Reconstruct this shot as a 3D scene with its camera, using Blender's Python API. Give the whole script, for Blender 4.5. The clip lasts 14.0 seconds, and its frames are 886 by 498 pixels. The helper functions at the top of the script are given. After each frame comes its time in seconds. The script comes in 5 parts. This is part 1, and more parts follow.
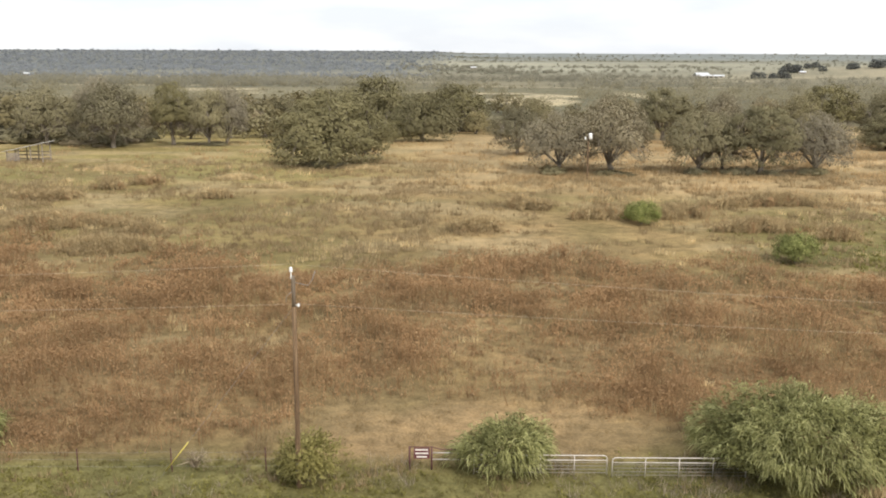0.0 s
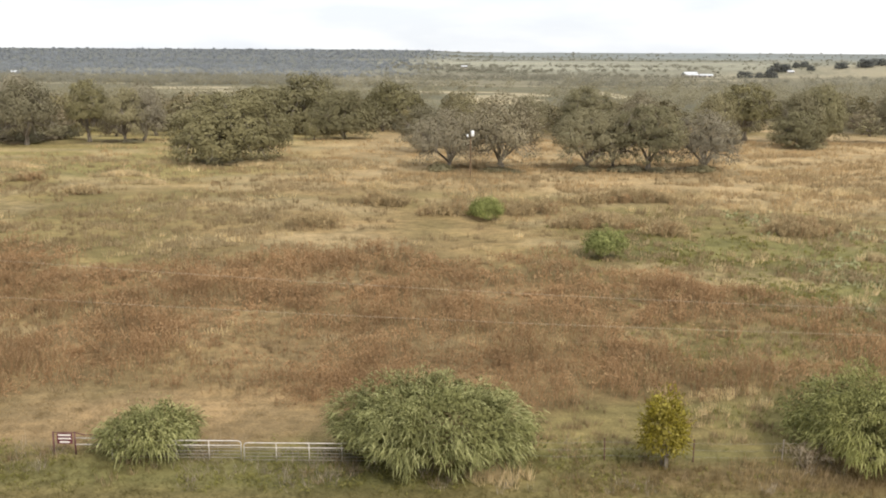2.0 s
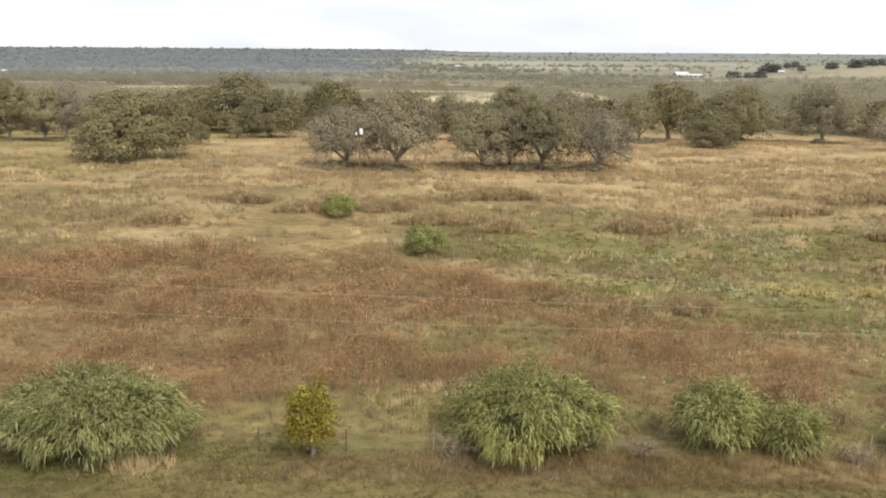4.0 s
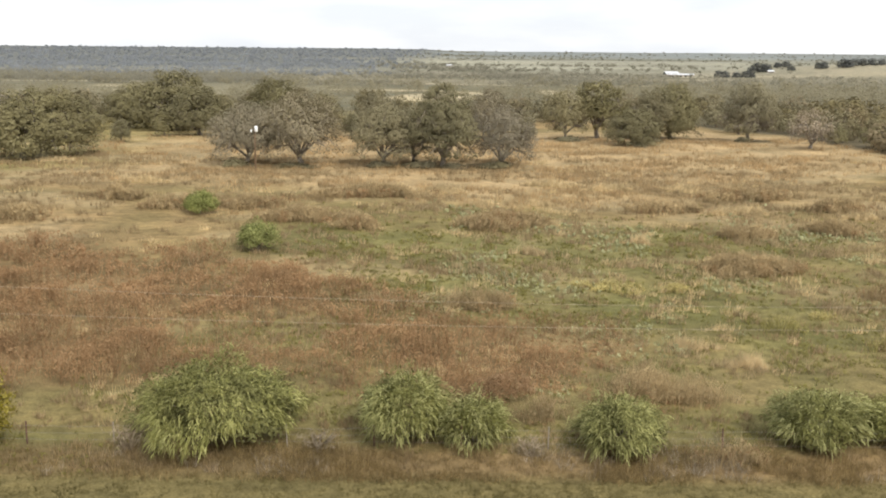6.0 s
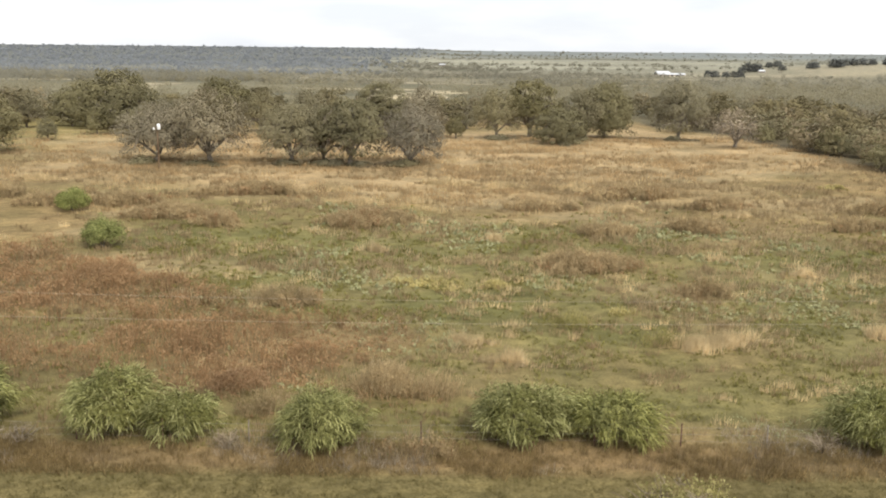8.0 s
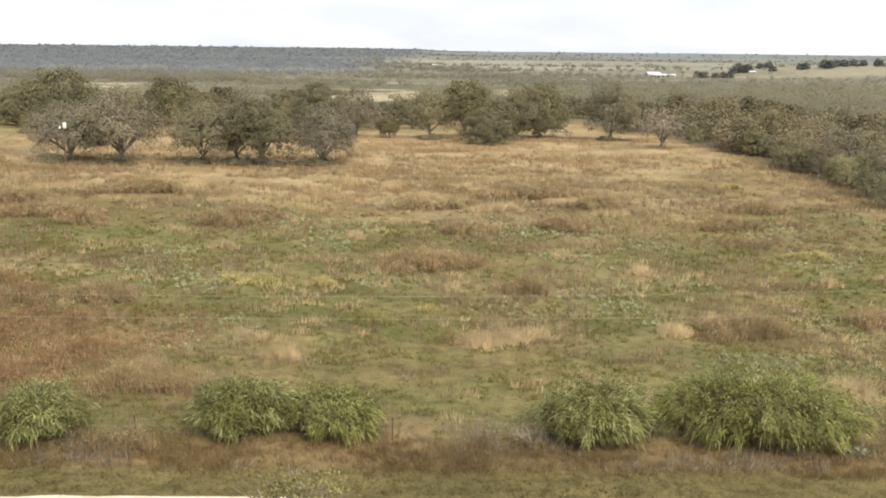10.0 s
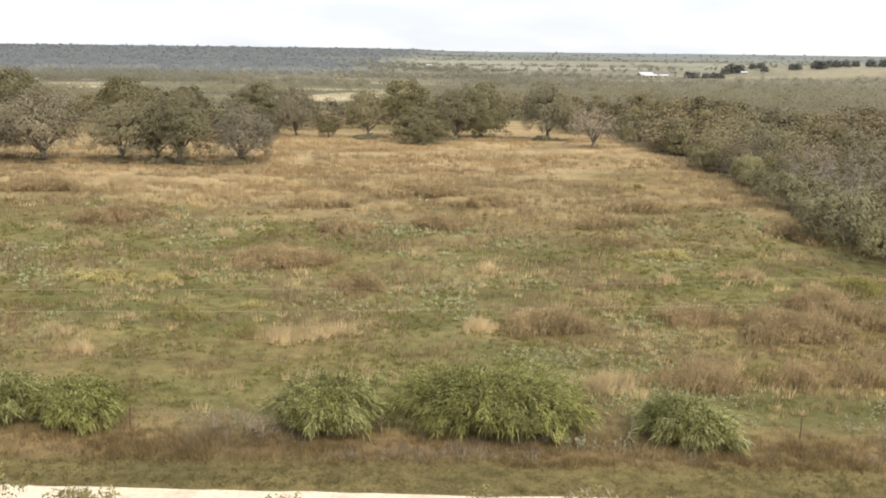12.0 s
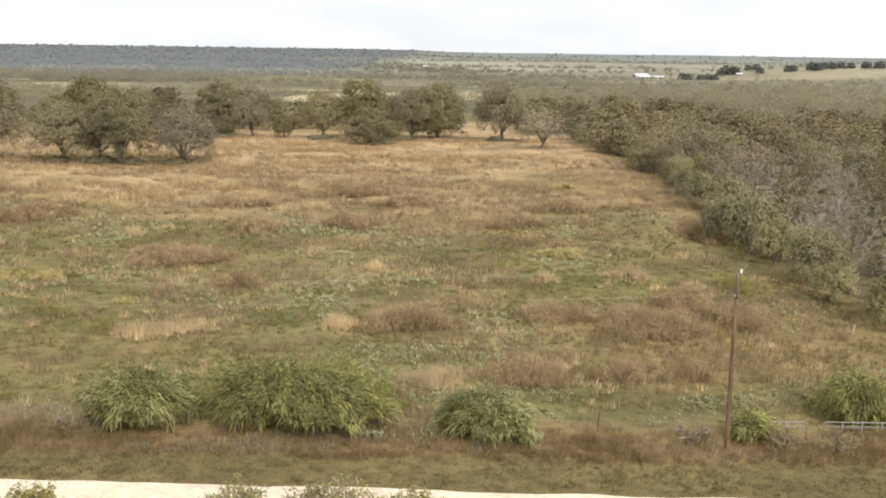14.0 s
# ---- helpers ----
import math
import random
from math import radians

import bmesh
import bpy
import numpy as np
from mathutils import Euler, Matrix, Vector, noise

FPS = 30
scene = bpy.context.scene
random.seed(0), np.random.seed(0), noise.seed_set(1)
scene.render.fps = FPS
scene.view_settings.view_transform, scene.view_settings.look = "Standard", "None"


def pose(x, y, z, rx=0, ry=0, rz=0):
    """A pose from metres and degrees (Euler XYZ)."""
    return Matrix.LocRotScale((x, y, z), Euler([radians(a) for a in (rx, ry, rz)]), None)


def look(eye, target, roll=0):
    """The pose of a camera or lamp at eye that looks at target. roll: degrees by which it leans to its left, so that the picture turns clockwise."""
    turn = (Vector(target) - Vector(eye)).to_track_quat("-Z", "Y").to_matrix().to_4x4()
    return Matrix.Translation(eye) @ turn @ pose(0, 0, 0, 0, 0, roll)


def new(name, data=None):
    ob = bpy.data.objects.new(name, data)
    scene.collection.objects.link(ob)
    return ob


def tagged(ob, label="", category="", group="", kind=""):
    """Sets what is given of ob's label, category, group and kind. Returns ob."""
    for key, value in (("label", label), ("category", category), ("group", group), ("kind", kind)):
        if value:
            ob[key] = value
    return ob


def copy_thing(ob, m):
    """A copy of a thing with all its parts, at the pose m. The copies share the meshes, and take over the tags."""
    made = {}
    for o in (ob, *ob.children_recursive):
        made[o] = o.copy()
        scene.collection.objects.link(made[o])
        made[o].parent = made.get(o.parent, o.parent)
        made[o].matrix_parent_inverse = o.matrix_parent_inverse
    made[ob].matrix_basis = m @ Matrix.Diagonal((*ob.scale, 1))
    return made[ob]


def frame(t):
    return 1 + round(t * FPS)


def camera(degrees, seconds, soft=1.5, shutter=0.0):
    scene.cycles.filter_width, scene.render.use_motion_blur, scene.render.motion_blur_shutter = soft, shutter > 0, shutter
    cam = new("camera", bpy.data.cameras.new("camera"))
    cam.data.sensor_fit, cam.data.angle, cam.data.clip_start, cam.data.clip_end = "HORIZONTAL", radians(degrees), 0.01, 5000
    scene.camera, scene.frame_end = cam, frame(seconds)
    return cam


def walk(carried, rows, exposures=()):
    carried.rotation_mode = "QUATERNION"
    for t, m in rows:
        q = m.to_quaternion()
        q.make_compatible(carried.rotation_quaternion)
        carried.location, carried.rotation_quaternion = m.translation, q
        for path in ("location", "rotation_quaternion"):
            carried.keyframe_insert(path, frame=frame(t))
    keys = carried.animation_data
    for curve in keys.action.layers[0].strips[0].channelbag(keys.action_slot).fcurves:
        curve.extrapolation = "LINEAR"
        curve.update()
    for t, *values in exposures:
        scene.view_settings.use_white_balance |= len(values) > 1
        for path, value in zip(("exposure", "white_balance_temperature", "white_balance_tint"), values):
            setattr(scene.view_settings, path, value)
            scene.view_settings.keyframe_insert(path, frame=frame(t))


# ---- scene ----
cam = camera(50.0, 14.0, soft=1.9)
# seconds, eye, a point two metres ahead, roll
PATH = [
    (0, (0.772, -0.334, 22.203), (0.762, 1.625, 21.802), 0.20),
    (0.5, (5.688, -0.632, 22.141), (5.677, 1.328, 21.741), 0.22),
    (1, (10.737, -0.832, 22.07), (10.728, 1.127, 21.669), 0.24),
    (1.5, (15.554, -1.24, 22.067), (15.545, 0.719, 21.665), 0.26),
    (2, (20.609, -1.616, 22.091), (20.601, 0.343, 21.688), 0.29),
    (2.5, (25.458, -1.992, 22.076), (25.449, -0.033, 21.673), 0.31),
    (3, (30.467, -2.358, 22.047), (30.457, -0.399, 21.644), 0.33),
    (5.5, (53.363, -2.524, 21.906), (53.355, -0.566, 21.501), 0.44),
    (6, (57.9, -2.606, 21.831), (57.892, -0.647, 21.426), 0.46),
    (6.5, (62.207, -2.701, 21.848), (62.2, -0.743, 21.442), 0.48),
    (7, (66.631, -2.751, 21.893), (66.624, -0.793, 21.486), 0.50),
    (7.5, (70.866, -2.873, 21.871), (70.859, -0.914, 21.464), 0.52),
    (8, (74.83, -2.985, 21.785), (74.822, -1.027, 21.379), 0.54),
    (10.5, (95.088, -3.757, 21.769), (95.082, -1.799, 21.364), 0.65),
    (11, (98.957, -4.172, 21.843), (98.951, -2.214, 21.438), 0.67),
    (11.5, (102.963, -4.436, 21.847), (102.957, -2.477, 21.443), 0.69),
    (12, (106.578, -4.74, 21.926), (106.571, -2.781, 21.521), 0.71),
    (12.5, (110.011, -5.044, 21.933), (110.002, -3.085, 21.529), 0.74),
    (13, (112.918, -5.381, 22.029), (112.909, -3.422, 21.625), 0.76),
    (13.5, (115.792, -5.6, 22.019), (115.781, -3.641, 21.615), 0.78),
    (14, (118.274, -5.941, 22.079), (118.264, -3.982, 21.676), 0.80),
]
walk(cam, [(t, look(eye, target, roll)) for t, eye, target, roll in PATH])

# ---------------------------------------------------------------- sky and sun
SUN_EL, SUN_AZ = 42.0, 148.0          # degrees; azimuth clockwise from +y
world = bpy.data.worlds.new("sky")
scene.world = world
world.use_nodes = True
wn, wl = world.node_tree.nodes, world.node_tree.links
wn.clear()
w_out = wn.new("ShaderNodeOutputWorld")
w_bg = wn.new("ShaderNodeBackground")
w_sky = wn.new("ShaderNodeTexSky")
w_sky.sky_type = "NISHITA"
w_sky.sun_disc = False
w_sky.sun_elevation, w_sky.sun_rotation = radians(SUN_EL), radians(SUN_AZ)
w_dim = wn.new("ShaderNodeMix")
w_dim.data_type, w_dim.blend_type = "RGBA", "MULTIPLY"
w_dim.inputs["Factor"].default_value = 1.0
w_dim.inputs["B"].default_value = (0.1, 0.1, 0.1, 1)
wl.new(w_sky.outputs["Color"], w_dim.inputs["A"])
# a thin, nearly closed cloud cover
w_tc = wn.new("ShaderNodeTexCoord")
w_map = wn.new("ShaderNodeMapping")
w_map.inputs["Scale"].default_value = (1.6, 1.6, 7.0)
w_noise = wn.new("ShaderNodeTexNoise")
w_noise.inputs["Scale"].default_value, w_noise.inputs["Detail"].default_value = 2.2, 6.0
w_ramp = wn.new("ShaderNodeValToRGB")
w_ramp.color_ramp.elements[0].position, w_ramp.color_ramp.elements[0].color = 0.44, (0.54, 0.56, 0.6, 1)
w_ramp.color_ramp.elements[1].position, w_ramp.color_ramp.elements[1].color = 0.62, (0.67, 0.675, 0.68, 1)
w_mix = wn.new("ShaderNodeMix")
w_mix.data_type = "RGBA"
w_mix.inputs["Factor"].default_value = 0.88
wl.new(w_tc.outputs["Generated"], w_map.inputs["Vector"])
wl.new(w_map.outputs["Vector"], w_noise.inputs["Vector"])
wl.new(w_noise.outputs["Fac"], w_ramp.inputs["Fac"])
wl.new(w_dim.outputs["Result"], w_mix.inputs["A"])
# the cover is brighter overhead than at the skyline
w_sep = wn.new("ShaderNodeSeparateXYZ")
w_grad = wn.new("ShaderNodeMapRange")
w_grad.inputs["From Min"].default_value, w_grad.inputs["From Max"].default_value = 0.05, 0.55
w_grad.inputs["To Min"].default_value, w_grad.inputs["To Max"].default_value = 1.0, 1.4
w_bright = wn.new("ShaderNodeVectorMath")
w_bright.operation = "SCALE"
wl.new(w_tc.outputs["Generated"], w_sep.inputs["Vector"])
wl.new(w_sep.outputs["Z"], w_grad.inputs["Value"])
wl.new(w_grad.outputs["Result"], w_bright.inputs["Scale"])
wl.new(w_ramp.outputs["Color"], w_bright.inputs["Vector"])
wl.new(w_bright.outputs["Vector"], w_mix.inputs["B"])
wl.new(w_mix.outputs["Result"], w_bg.inputs["Color"])
w_bg.inputs["Strength"].default_value = 1.0
wl.new(w_bg.outputs["Background"], w_out.inputs["Surface"])

sun_data = bpy.data.lights.new("sun", "SUN")
sun_data.energy, sun_data.angle, sun_data.color = 2.1, radians(14), (1.0, 0.95, 0.87)
sun = new("sun", sun_data)
_a, _e = radians(SUN_AZ), radians(SUN_EL)
sun_dir = Vector((math.sin(_a) * math.cos(_e), math.cos(_a) * math.cos(_e), math.sin(_e)))
sun.matrix_world = Matrix.Translation((60, 0, 80)) @ sun_dir.to_track_quat("Z", "Y").to_matrix().to_4x4()
scene.view_settings.exposure = 0.78


# ---------------------------------------------------------------- materials
def base_mat(name):
    m = bpy.data.materials.new(name)
    m.use_nodes = True
    n, l = m.node_tree.nodes, m.node_tree.links
    n.clear()
    out = n.new("ShaderNodeOutputMaterial")
    return m, n, l, out


def ramp_node(n, stops):
    r = n.new("ShaderNodeValToRGB")
    e = r.color_ramp.elements
    while len(e) < len(stops):
        e.new(0.5)
    for k, (p, c) in enumerate(stops):
        e[k].position, e[k].color = p, (*c, 1)
    return r


def mixc(n, l, a, b, fac, blend="MIX"):
    m = n.new("ShaderNodeMix")
    m.data_type, m.blend_type = "RGBA", blend
    for key, v in (("A", a), ("B", b), ("Factor", fac)):
        if isinstance(v, bpy.types.NodeSocket):
            l.new(v, m.inputs[key])
        elif key == "Factor":
            m.inputs[key].default_value = v
        else:
            m.inputs[key].default_value = (*v, 1)
    return m.outputs["Result"]


def plant_mat(name, dark, mid, light, glow=0.3, patch=0.25, rough=0.7, vary=0.0):
    """Leaves, blades and twigs: each piece has a tone of its own, whole plants and patches differ too."""
    m, n, l, out = base_mat(name)
    geo = n.new("ShaderNodeNewGeometry")
    tone = ramp_node(n, [(0.0, dark), (0.55, mid), (1.0, light)])
    l.new(geo.outputs["Random Per Island"], tone.inputs["Fac"])
    info = n.new("ShaderNodeObjectInfo")
    tc = n.new("ShaderNodeNewGeometry")
    noise_n = n.new("ShaderNodeTexNoise")
    noise_n.inputs["Scale"].default_value, noise_n.inputs["Detail"].default_value = patch, 3.0
    l.new(tc.outputs["Position"], noise_n.inputs["Vector"])
    hsv = n.new("ShaderNodeHueSaturation")
    mr = n.new("ShaderNodeMapRange")
    mr.inputs["To Min"].default_value, mr.inputs["To Max"].default_value = 0.72, 1.22
    mr.inputs["From Min"].default_value, mr.inputs["From Max"].default_value = 0.3, 0.7
    l.new(noise_n.outputs["Fac"], mr.inputs["Value"])
    if vary:
        # whole plants differ from one another
        own = n.new("ShaderNodeMapRange")
        own.inputs["To Min"].default_value, own.inputs["To Max"].default_value = 1 - vary, 1 + vary
        l.new(info.outputs["Random"], own.inputs["Value"])
        mul = n.new("ShaderNodeMath")
        mul.operation = "MULTIPLY"
        l.new(mr.outputs["Result"], mul.inputs[0])
        l.new(own.outputs["Result"], mul.inputs[1])
        l.new(mul.outputs["Value"], hsv.inputs["Value"])
    else:
        l.new(mr.outputs["Result"], hsv.inputs["Value"])
    mr2 = n.new("ShaderNodeMapRange")
    mr2.inputs["To Min"].default_value, mr2.inputs["To Max"].default_value = 0.95, 1.12
    l.new(info.outputs["Random"], mr2.inputs["Value"])
    l.new(mr2.outputs["Result"], hsv.inputs["Saturation"])
    l.new(tone.outputs["Color"], hsv.inputs["Color"])
    p = n.new("ShaderNodeBsdfPrincipled")
    p.inputs["Roughness"].default_value = rough
    p.inputs["Specular IOR Level"].default_value = 0.02
    l.new(hsv.outputs["Color"], p.inputs["Base Color"])
    tr = n.new("ShaderNodeBsdfTranslucent")
    l.new(hsv.outputs["Color"], tr.inputs["Color"])
    mx = n.new("ShaderNodeMixShader")
    mx.inputs["Fac"].default_value = glow
    l.new(p.outputs["BSDF"], mx.inputs[1])
    l.new(tr.outputs["BSDF"], mx.inputs[2])
    l.new(mx.outputs["Shader"], out.inputs["Surface"])
    return m


def solid_mat(name, c1, c2, scale=4.0, rough=0.7, metal=0.0, bump=0.2, stretch=(1, 1, 1), c3=None):
    """Hard surfaces: two or three tones in coarse stains and fine grain."""
    m, n, l, out = base_mat(name)
    tc = n.new("ShaderNodeTexCoord")
    mp = n.new("ShaderNodeMapping")
    mp.inputs["Scale"].default_value = stretch
    l.new(tc.outputs["Object"], mp.inputs["Vector"])
    n1, n2 = n.new("ShaderNodeTexNoise"), n.new("ShaderNodeTexNoise")
    n1.inputs["Scale"].default_value, n1.inputs["Detail"].default_value = scale, 5
    n2.inputs["Scale"].default_value, n2.inputs["Detail"].default_value = scale * 7, 3
    l.new(mp.outputs["Vector"], n1.inputs["Vector"])
    l.new(mp.outputs["Vector"], n2.inputs["Vector"])
    r = ramp_node(n, [(0.3, c1), (0.7, c2)] if c3 is None else [(0.3, c1), (0.55, c2), (0.75, c3)])
    l.new(n1.outputs["Fac"], r.inputs["Fac"])
    r2 = ramp_node(n, [(0.3, (0.8, 0.8, 0.8)), (0.7, (1.15, 1.15, 1.15))])
    l.new(n2.outputs["Fac"], r2.inputs["Fac"])
    col = mixc(n, l, r.outputs["Color"], r2.outputs["Color"], 1.0, "MULTIPLY")
    p = n.new("ShaderNodeBsdfPrincipled")
    l.new(col, p.inputs["Base Color"])
    p.inputs["Roughness"].default_value, p.inputs["Metallic"].default_value = rough, metal
    b = n.new("ShaderNodeBump")
    b.inputs["Strength"].default_value, b.inputs["Distance"].default_value = bump, 0.02
    l.new(n2.outputs["Fac"], b.inputs["Height"])
    l.new(b.outputs["Normal"], p.inputs["Normal"])
    l.new(p.outputs["BSDF"], out.inputs["Surface"])
    return m


def ground_mat():
    """Soil and matted grass; the plant cover's colour comes from the sheet, the grain from noise."""
    m, n, l, out = base_mat("pasture_ground")
    at = n.new("ShaderNodeAttribute")
    at.attribute_name = "cover"
    geo = n.new("ShaderNodeNewGeometry")

    def nz(scale, detail, stretch=(1, 1, 1)):
        mp = n.new("ShaderNodeMapping")
        mp.inputs["Scale"].default_value = stretch
        t = n.new("ShaderNodeTexNoise")
        t.inputs["Scale"].default_value, t.inputs["Detail"].default_value = scale, detail
        l.new(geo.outputs["Position"], mp.inputs["Vector"])
        l.new(mp.outputs["Vector"], t.inputs["Vector"])
        return t.outputs["Fac"]
    big, mid, fine = nz(0.09, 4, (1, 1.6, 1)), nz(0.75, 5, (1, 1.3, 1)), nz(6.0, 4)
    r1 = ramp_node(n, [(0.32, (0.78, 0.80, 0.76)), (0.68, (1.2, 1.17, 1.1))])
    l.new(big, r1.inputs["Fac"])
    r2 = ramp_node(n, [(0.3, (0.7, 0.7, 0.67)), (0.5, (0.98, 0.98, 0.96)), (0.72, (1.22, 1.2, 1.14))])
    l.new(mid, r2.inputs["Fac"])
    r3 = ramp_node(n, [(0.3, (0.72, 0.72, 0.70)), (0.7, (1.22, 1.22, 1.2))])
    l.new(fine, r3.inputs["Fac"])
    c = mixc(n, l, at.outputs["Color"], r1.outputs["Color"], 1.0, "MULTIPLY")
    c = mixc(n, l, c, r2.outputs["Color"], 1.0, "MULTIPLY")
    c = mixc(n, l, c, r3.outputs["Color"], 1.0, "MULTIPLY")
    p = n.new("ShaderNodeBsdfPrincipled")
    p.inputs["Roughness"].default_value = 0.95
    p.inputs["Specular IOR Level"].default_value = 0.05
    l.new(c, p.inputs["Base Color"])
    b = n.new("ShaderNodeBump")
    b.inputs["Strength"].default_value, b.inputs["Distance"].default_value = 0.7, 0.25
    l.new(mid, b.inputs["Height"])
    b2 = n.new("ShaderNodeBump")
    b2.inputs["Strength"].default_value, b2.inputs["Distance"].default_value = 0.6, 0.05
    l.new(fine, b2.inputs["Height"])
    l.new(b.outputs["Normal"], b2.inputs["Normal"])
    l.new(b2.outputs["Normal"], p.inputs["Normal"])
    l.new(p.outputs["BSDF"], out.inputs["Surface"])
    return m


M_GROUND = ground_mat()
M_ROAD = solid_mat("caliche_road", (0.54, 0.44, 0.305), (0.70, 0.59, 0.43), 0.6, 0.95, 0, 0.4)
M_OAK = plant_mat("oak_leaves", (0.201, 0.176, 0.104), (0.247, 0.219, 0.133), (0.305, 0.270, 0.172), 0.32, vary=0.12)
M_OAKDK = plant_mat("dark_oak_leaves", (0.161, 0.142, 0.075), (0.202, 0.180, 0.098), (0.256, 0.228, 0.135), 0.32, vary=0.1)
M_OAKGREY = plant_mat("thinning_oak_leaves", (0.225, 0.194, 0.130), (0.266, 0.231, 0.158), (0.315, 0.275, 0.194), 0.32, vary=0.12)
M_OAKWOOD = plant_mat("olive_brown_oak_leaves", (0.198, 0.160, 0.098), (0.235, 0.191, 0.118), (0.276, 0.226, 0.143), 0.3, vary=0.2)
M_WOODDK = plant_mat("dark_woodland_leaves", (0.154, 0.131, 0.072), (0.185, 0.156, 0.089), (0.220, 0.187, 0.110), 0.3, vary=0.22)
M_TWIG = plant_mat("bare_grey_twigs", (0.19, 0.15, 0.1), (0.29, 0.235, 0.165), (0.4, 0.335, 0.245), 0.2)
M_BARE = solid_mat("pale_bare_branches", (0.19, 0.16, 0.12), (0.35, 0.305, 0.245), 2.0, 0.9, 0, 0.3)
# Dark oak green pulled towards blue-grey to paint haze over the far knoll.
M_KNOLL = plant_mat("far_dark_oak_leaves", (0.1, 0.103, 0.096), (0.118, 0.12, 0.11), (0.14, 0.142, 0.128), 0.3, vary=0.1)
M_BARK = solid_mat("oak_bark", (0.11, 0.088, 0.064), (0.25, 0.212, 0.16), 3.0, 0.9, 0, 0.6, (1, 1, 0.3))
M_SCRUB = plant_mat("green_scrub_leaves", (0.188, 0.169, 0.059), (0.294, 0.262, 0.103), (0.406, 0.361, 0.155), 0.4)
M_EDGE = plant_mat("grey_green_scrub_leaves", (0.231, 0.206, 0.113), (0.287, 0.259, 0.145), (0.349, 0.314, 0.186), 0.4, vary=0.15)
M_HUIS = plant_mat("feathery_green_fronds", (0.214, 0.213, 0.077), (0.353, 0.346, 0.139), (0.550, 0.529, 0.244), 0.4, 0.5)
# Frond green darkened for the inner leaves, painting shade into the bush's gaps.
M_HUISSHADE = plant_mat("inner_foliage", (0.110, 0.109, 0.039), (0.159, 0.155, 0.057), (0.217, 0.212, 0.084), 0.3)
M_LONE = plant_mat("bright_green_leaves", (0.108, 0.119, 0.042), (0.216, 0.228, 0.087), (0.386, 0.383, 0.167), 0.35, 0.5)
M_PAD = solid_mat("cactus_pad", (0.16, 0.153, 0.08), (0.26, 0.245, 0.145), 9.0, 0.75, 0, 0.3)
M_YEL = plant_mat("yellowing_leaves", (0.15, 0.125, 0.026), (0.27, 0.225, 0.048), (0.43, 0.36, 0.085), 0.4, 0.6)
M_RUST = plant_mat("rusty_weeds", (0.245, 0.158, 0.090), (0.325, 0.213, 0.123), (0.416, 0.294, 0.182), 0.45, 0.18)
M_WEED = plant_mat("brown_weeds", (0.298, 0.217, 0.112), (0.414, 0.309, 0.163), (0.553, 0.429, 0.244), 0.45, 0.3)
M_VERGE = plant_mat("olive_verge_grass", (0.152, 0.129, 0.055), (0.172, 0.147, 0.064), (0.200, 0.171, 0.079), 0.4, 0.3)
M_STRAW = plant_mat("dry_straw_grass", (0.254, 0.180, 0.091), (0.335, 0.241, 0.125), (0.426, 0.319, 0.180), 0.4, 0.15)
M_GOLD = plant_mat("golden_bluestem", (0.363, 0.255, 0.140), (0.472, 0.339, 0.192), (0.567, 0.426, 0.259), 0.4, 0.1)
M_FROW = plant_mat("fence_row_weeds", (0.186, 0.136, 0.067), (0.270, 0.200, 0.102), (0.384, 0.297, 0.167), 0.45, 0.3)
M_PALE = plant_mat("pale_bleached_grass", (0.551, 0.420, 0.230), (0.672, 0.522, 0.297), (0.766, 0.618, 0.373), 0.4, 0.3)
M_GREEN = plant_mat("green_forbs", (0.135, 0.123, 0.041), (0.182, 0.166, 0.057), (0.251, 0.224, 0.092), 0.4, 0.25)
M_SILVER = plant_mat("silvery_forbs", (0.222, 0.221, 0.106), (0.300, 0.295, 0.145), (0.384, 0.373, 0.205), 0.3, 0.4)
M_YELFL = plant_mat("yellow_goldenrod", (0.300, 0.250, 0.104), (0.470, 0.400, 0.182), (0.620, 0.530, 0.286), 0.4, 0.4)
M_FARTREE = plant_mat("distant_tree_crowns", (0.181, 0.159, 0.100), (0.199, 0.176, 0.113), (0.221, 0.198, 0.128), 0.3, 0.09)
# Greyer copy for trees farther off: distance haze put into the leaf colour.
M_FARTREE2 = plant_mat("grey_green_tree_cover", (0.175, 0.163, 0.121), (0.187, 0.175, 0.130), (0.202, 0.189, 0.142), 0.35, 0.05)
# Blue-grey of the ridge crowns is painted haze, not leaf colour.
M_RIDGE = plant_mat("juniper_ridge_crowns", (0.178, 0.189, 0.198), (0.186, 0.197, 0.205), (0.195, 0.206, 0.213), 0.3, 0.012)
M_POLE = solid_mat("weathered_pole_wood", (0.06, 0.035, 0.017), (0.15, 0.092, 0.047), 2.5, 0.9, 0, 0.5, (6, 6, 0.3), (0.28, 0.19, 0.105))
M_POLETOP = solid_mat("bleached_pole_wood", (0.1, 0.075, 0.05), (0.22, 0.17, 0.12), 3.0, 0.85, 0, 0.5, (6, 6, 0.4))
M_PORC = solid_mat("white_porcelain", (0.7, 0.7, 0.68), (0.82, 0.82, 0.8), 8, 0.3)
M_STEEL = solid_mat("galvanised_steel", (0.22, 0.2, 0.175), (0.34, 0.31, 0.275), 6, 0.6, 0.3)
M_WIRE = solid_mat("aluminium_wire", (0.36, 0.3, 0.21), (0.48, 0.4, 0.29), 3, 0.7, 0.0)
M_GATE = solid_mat("pale_painted_pipe", (0.4, 0.35, 0.3), (0.58, 0.53, 0.47), 5, 0.6, 0.0)
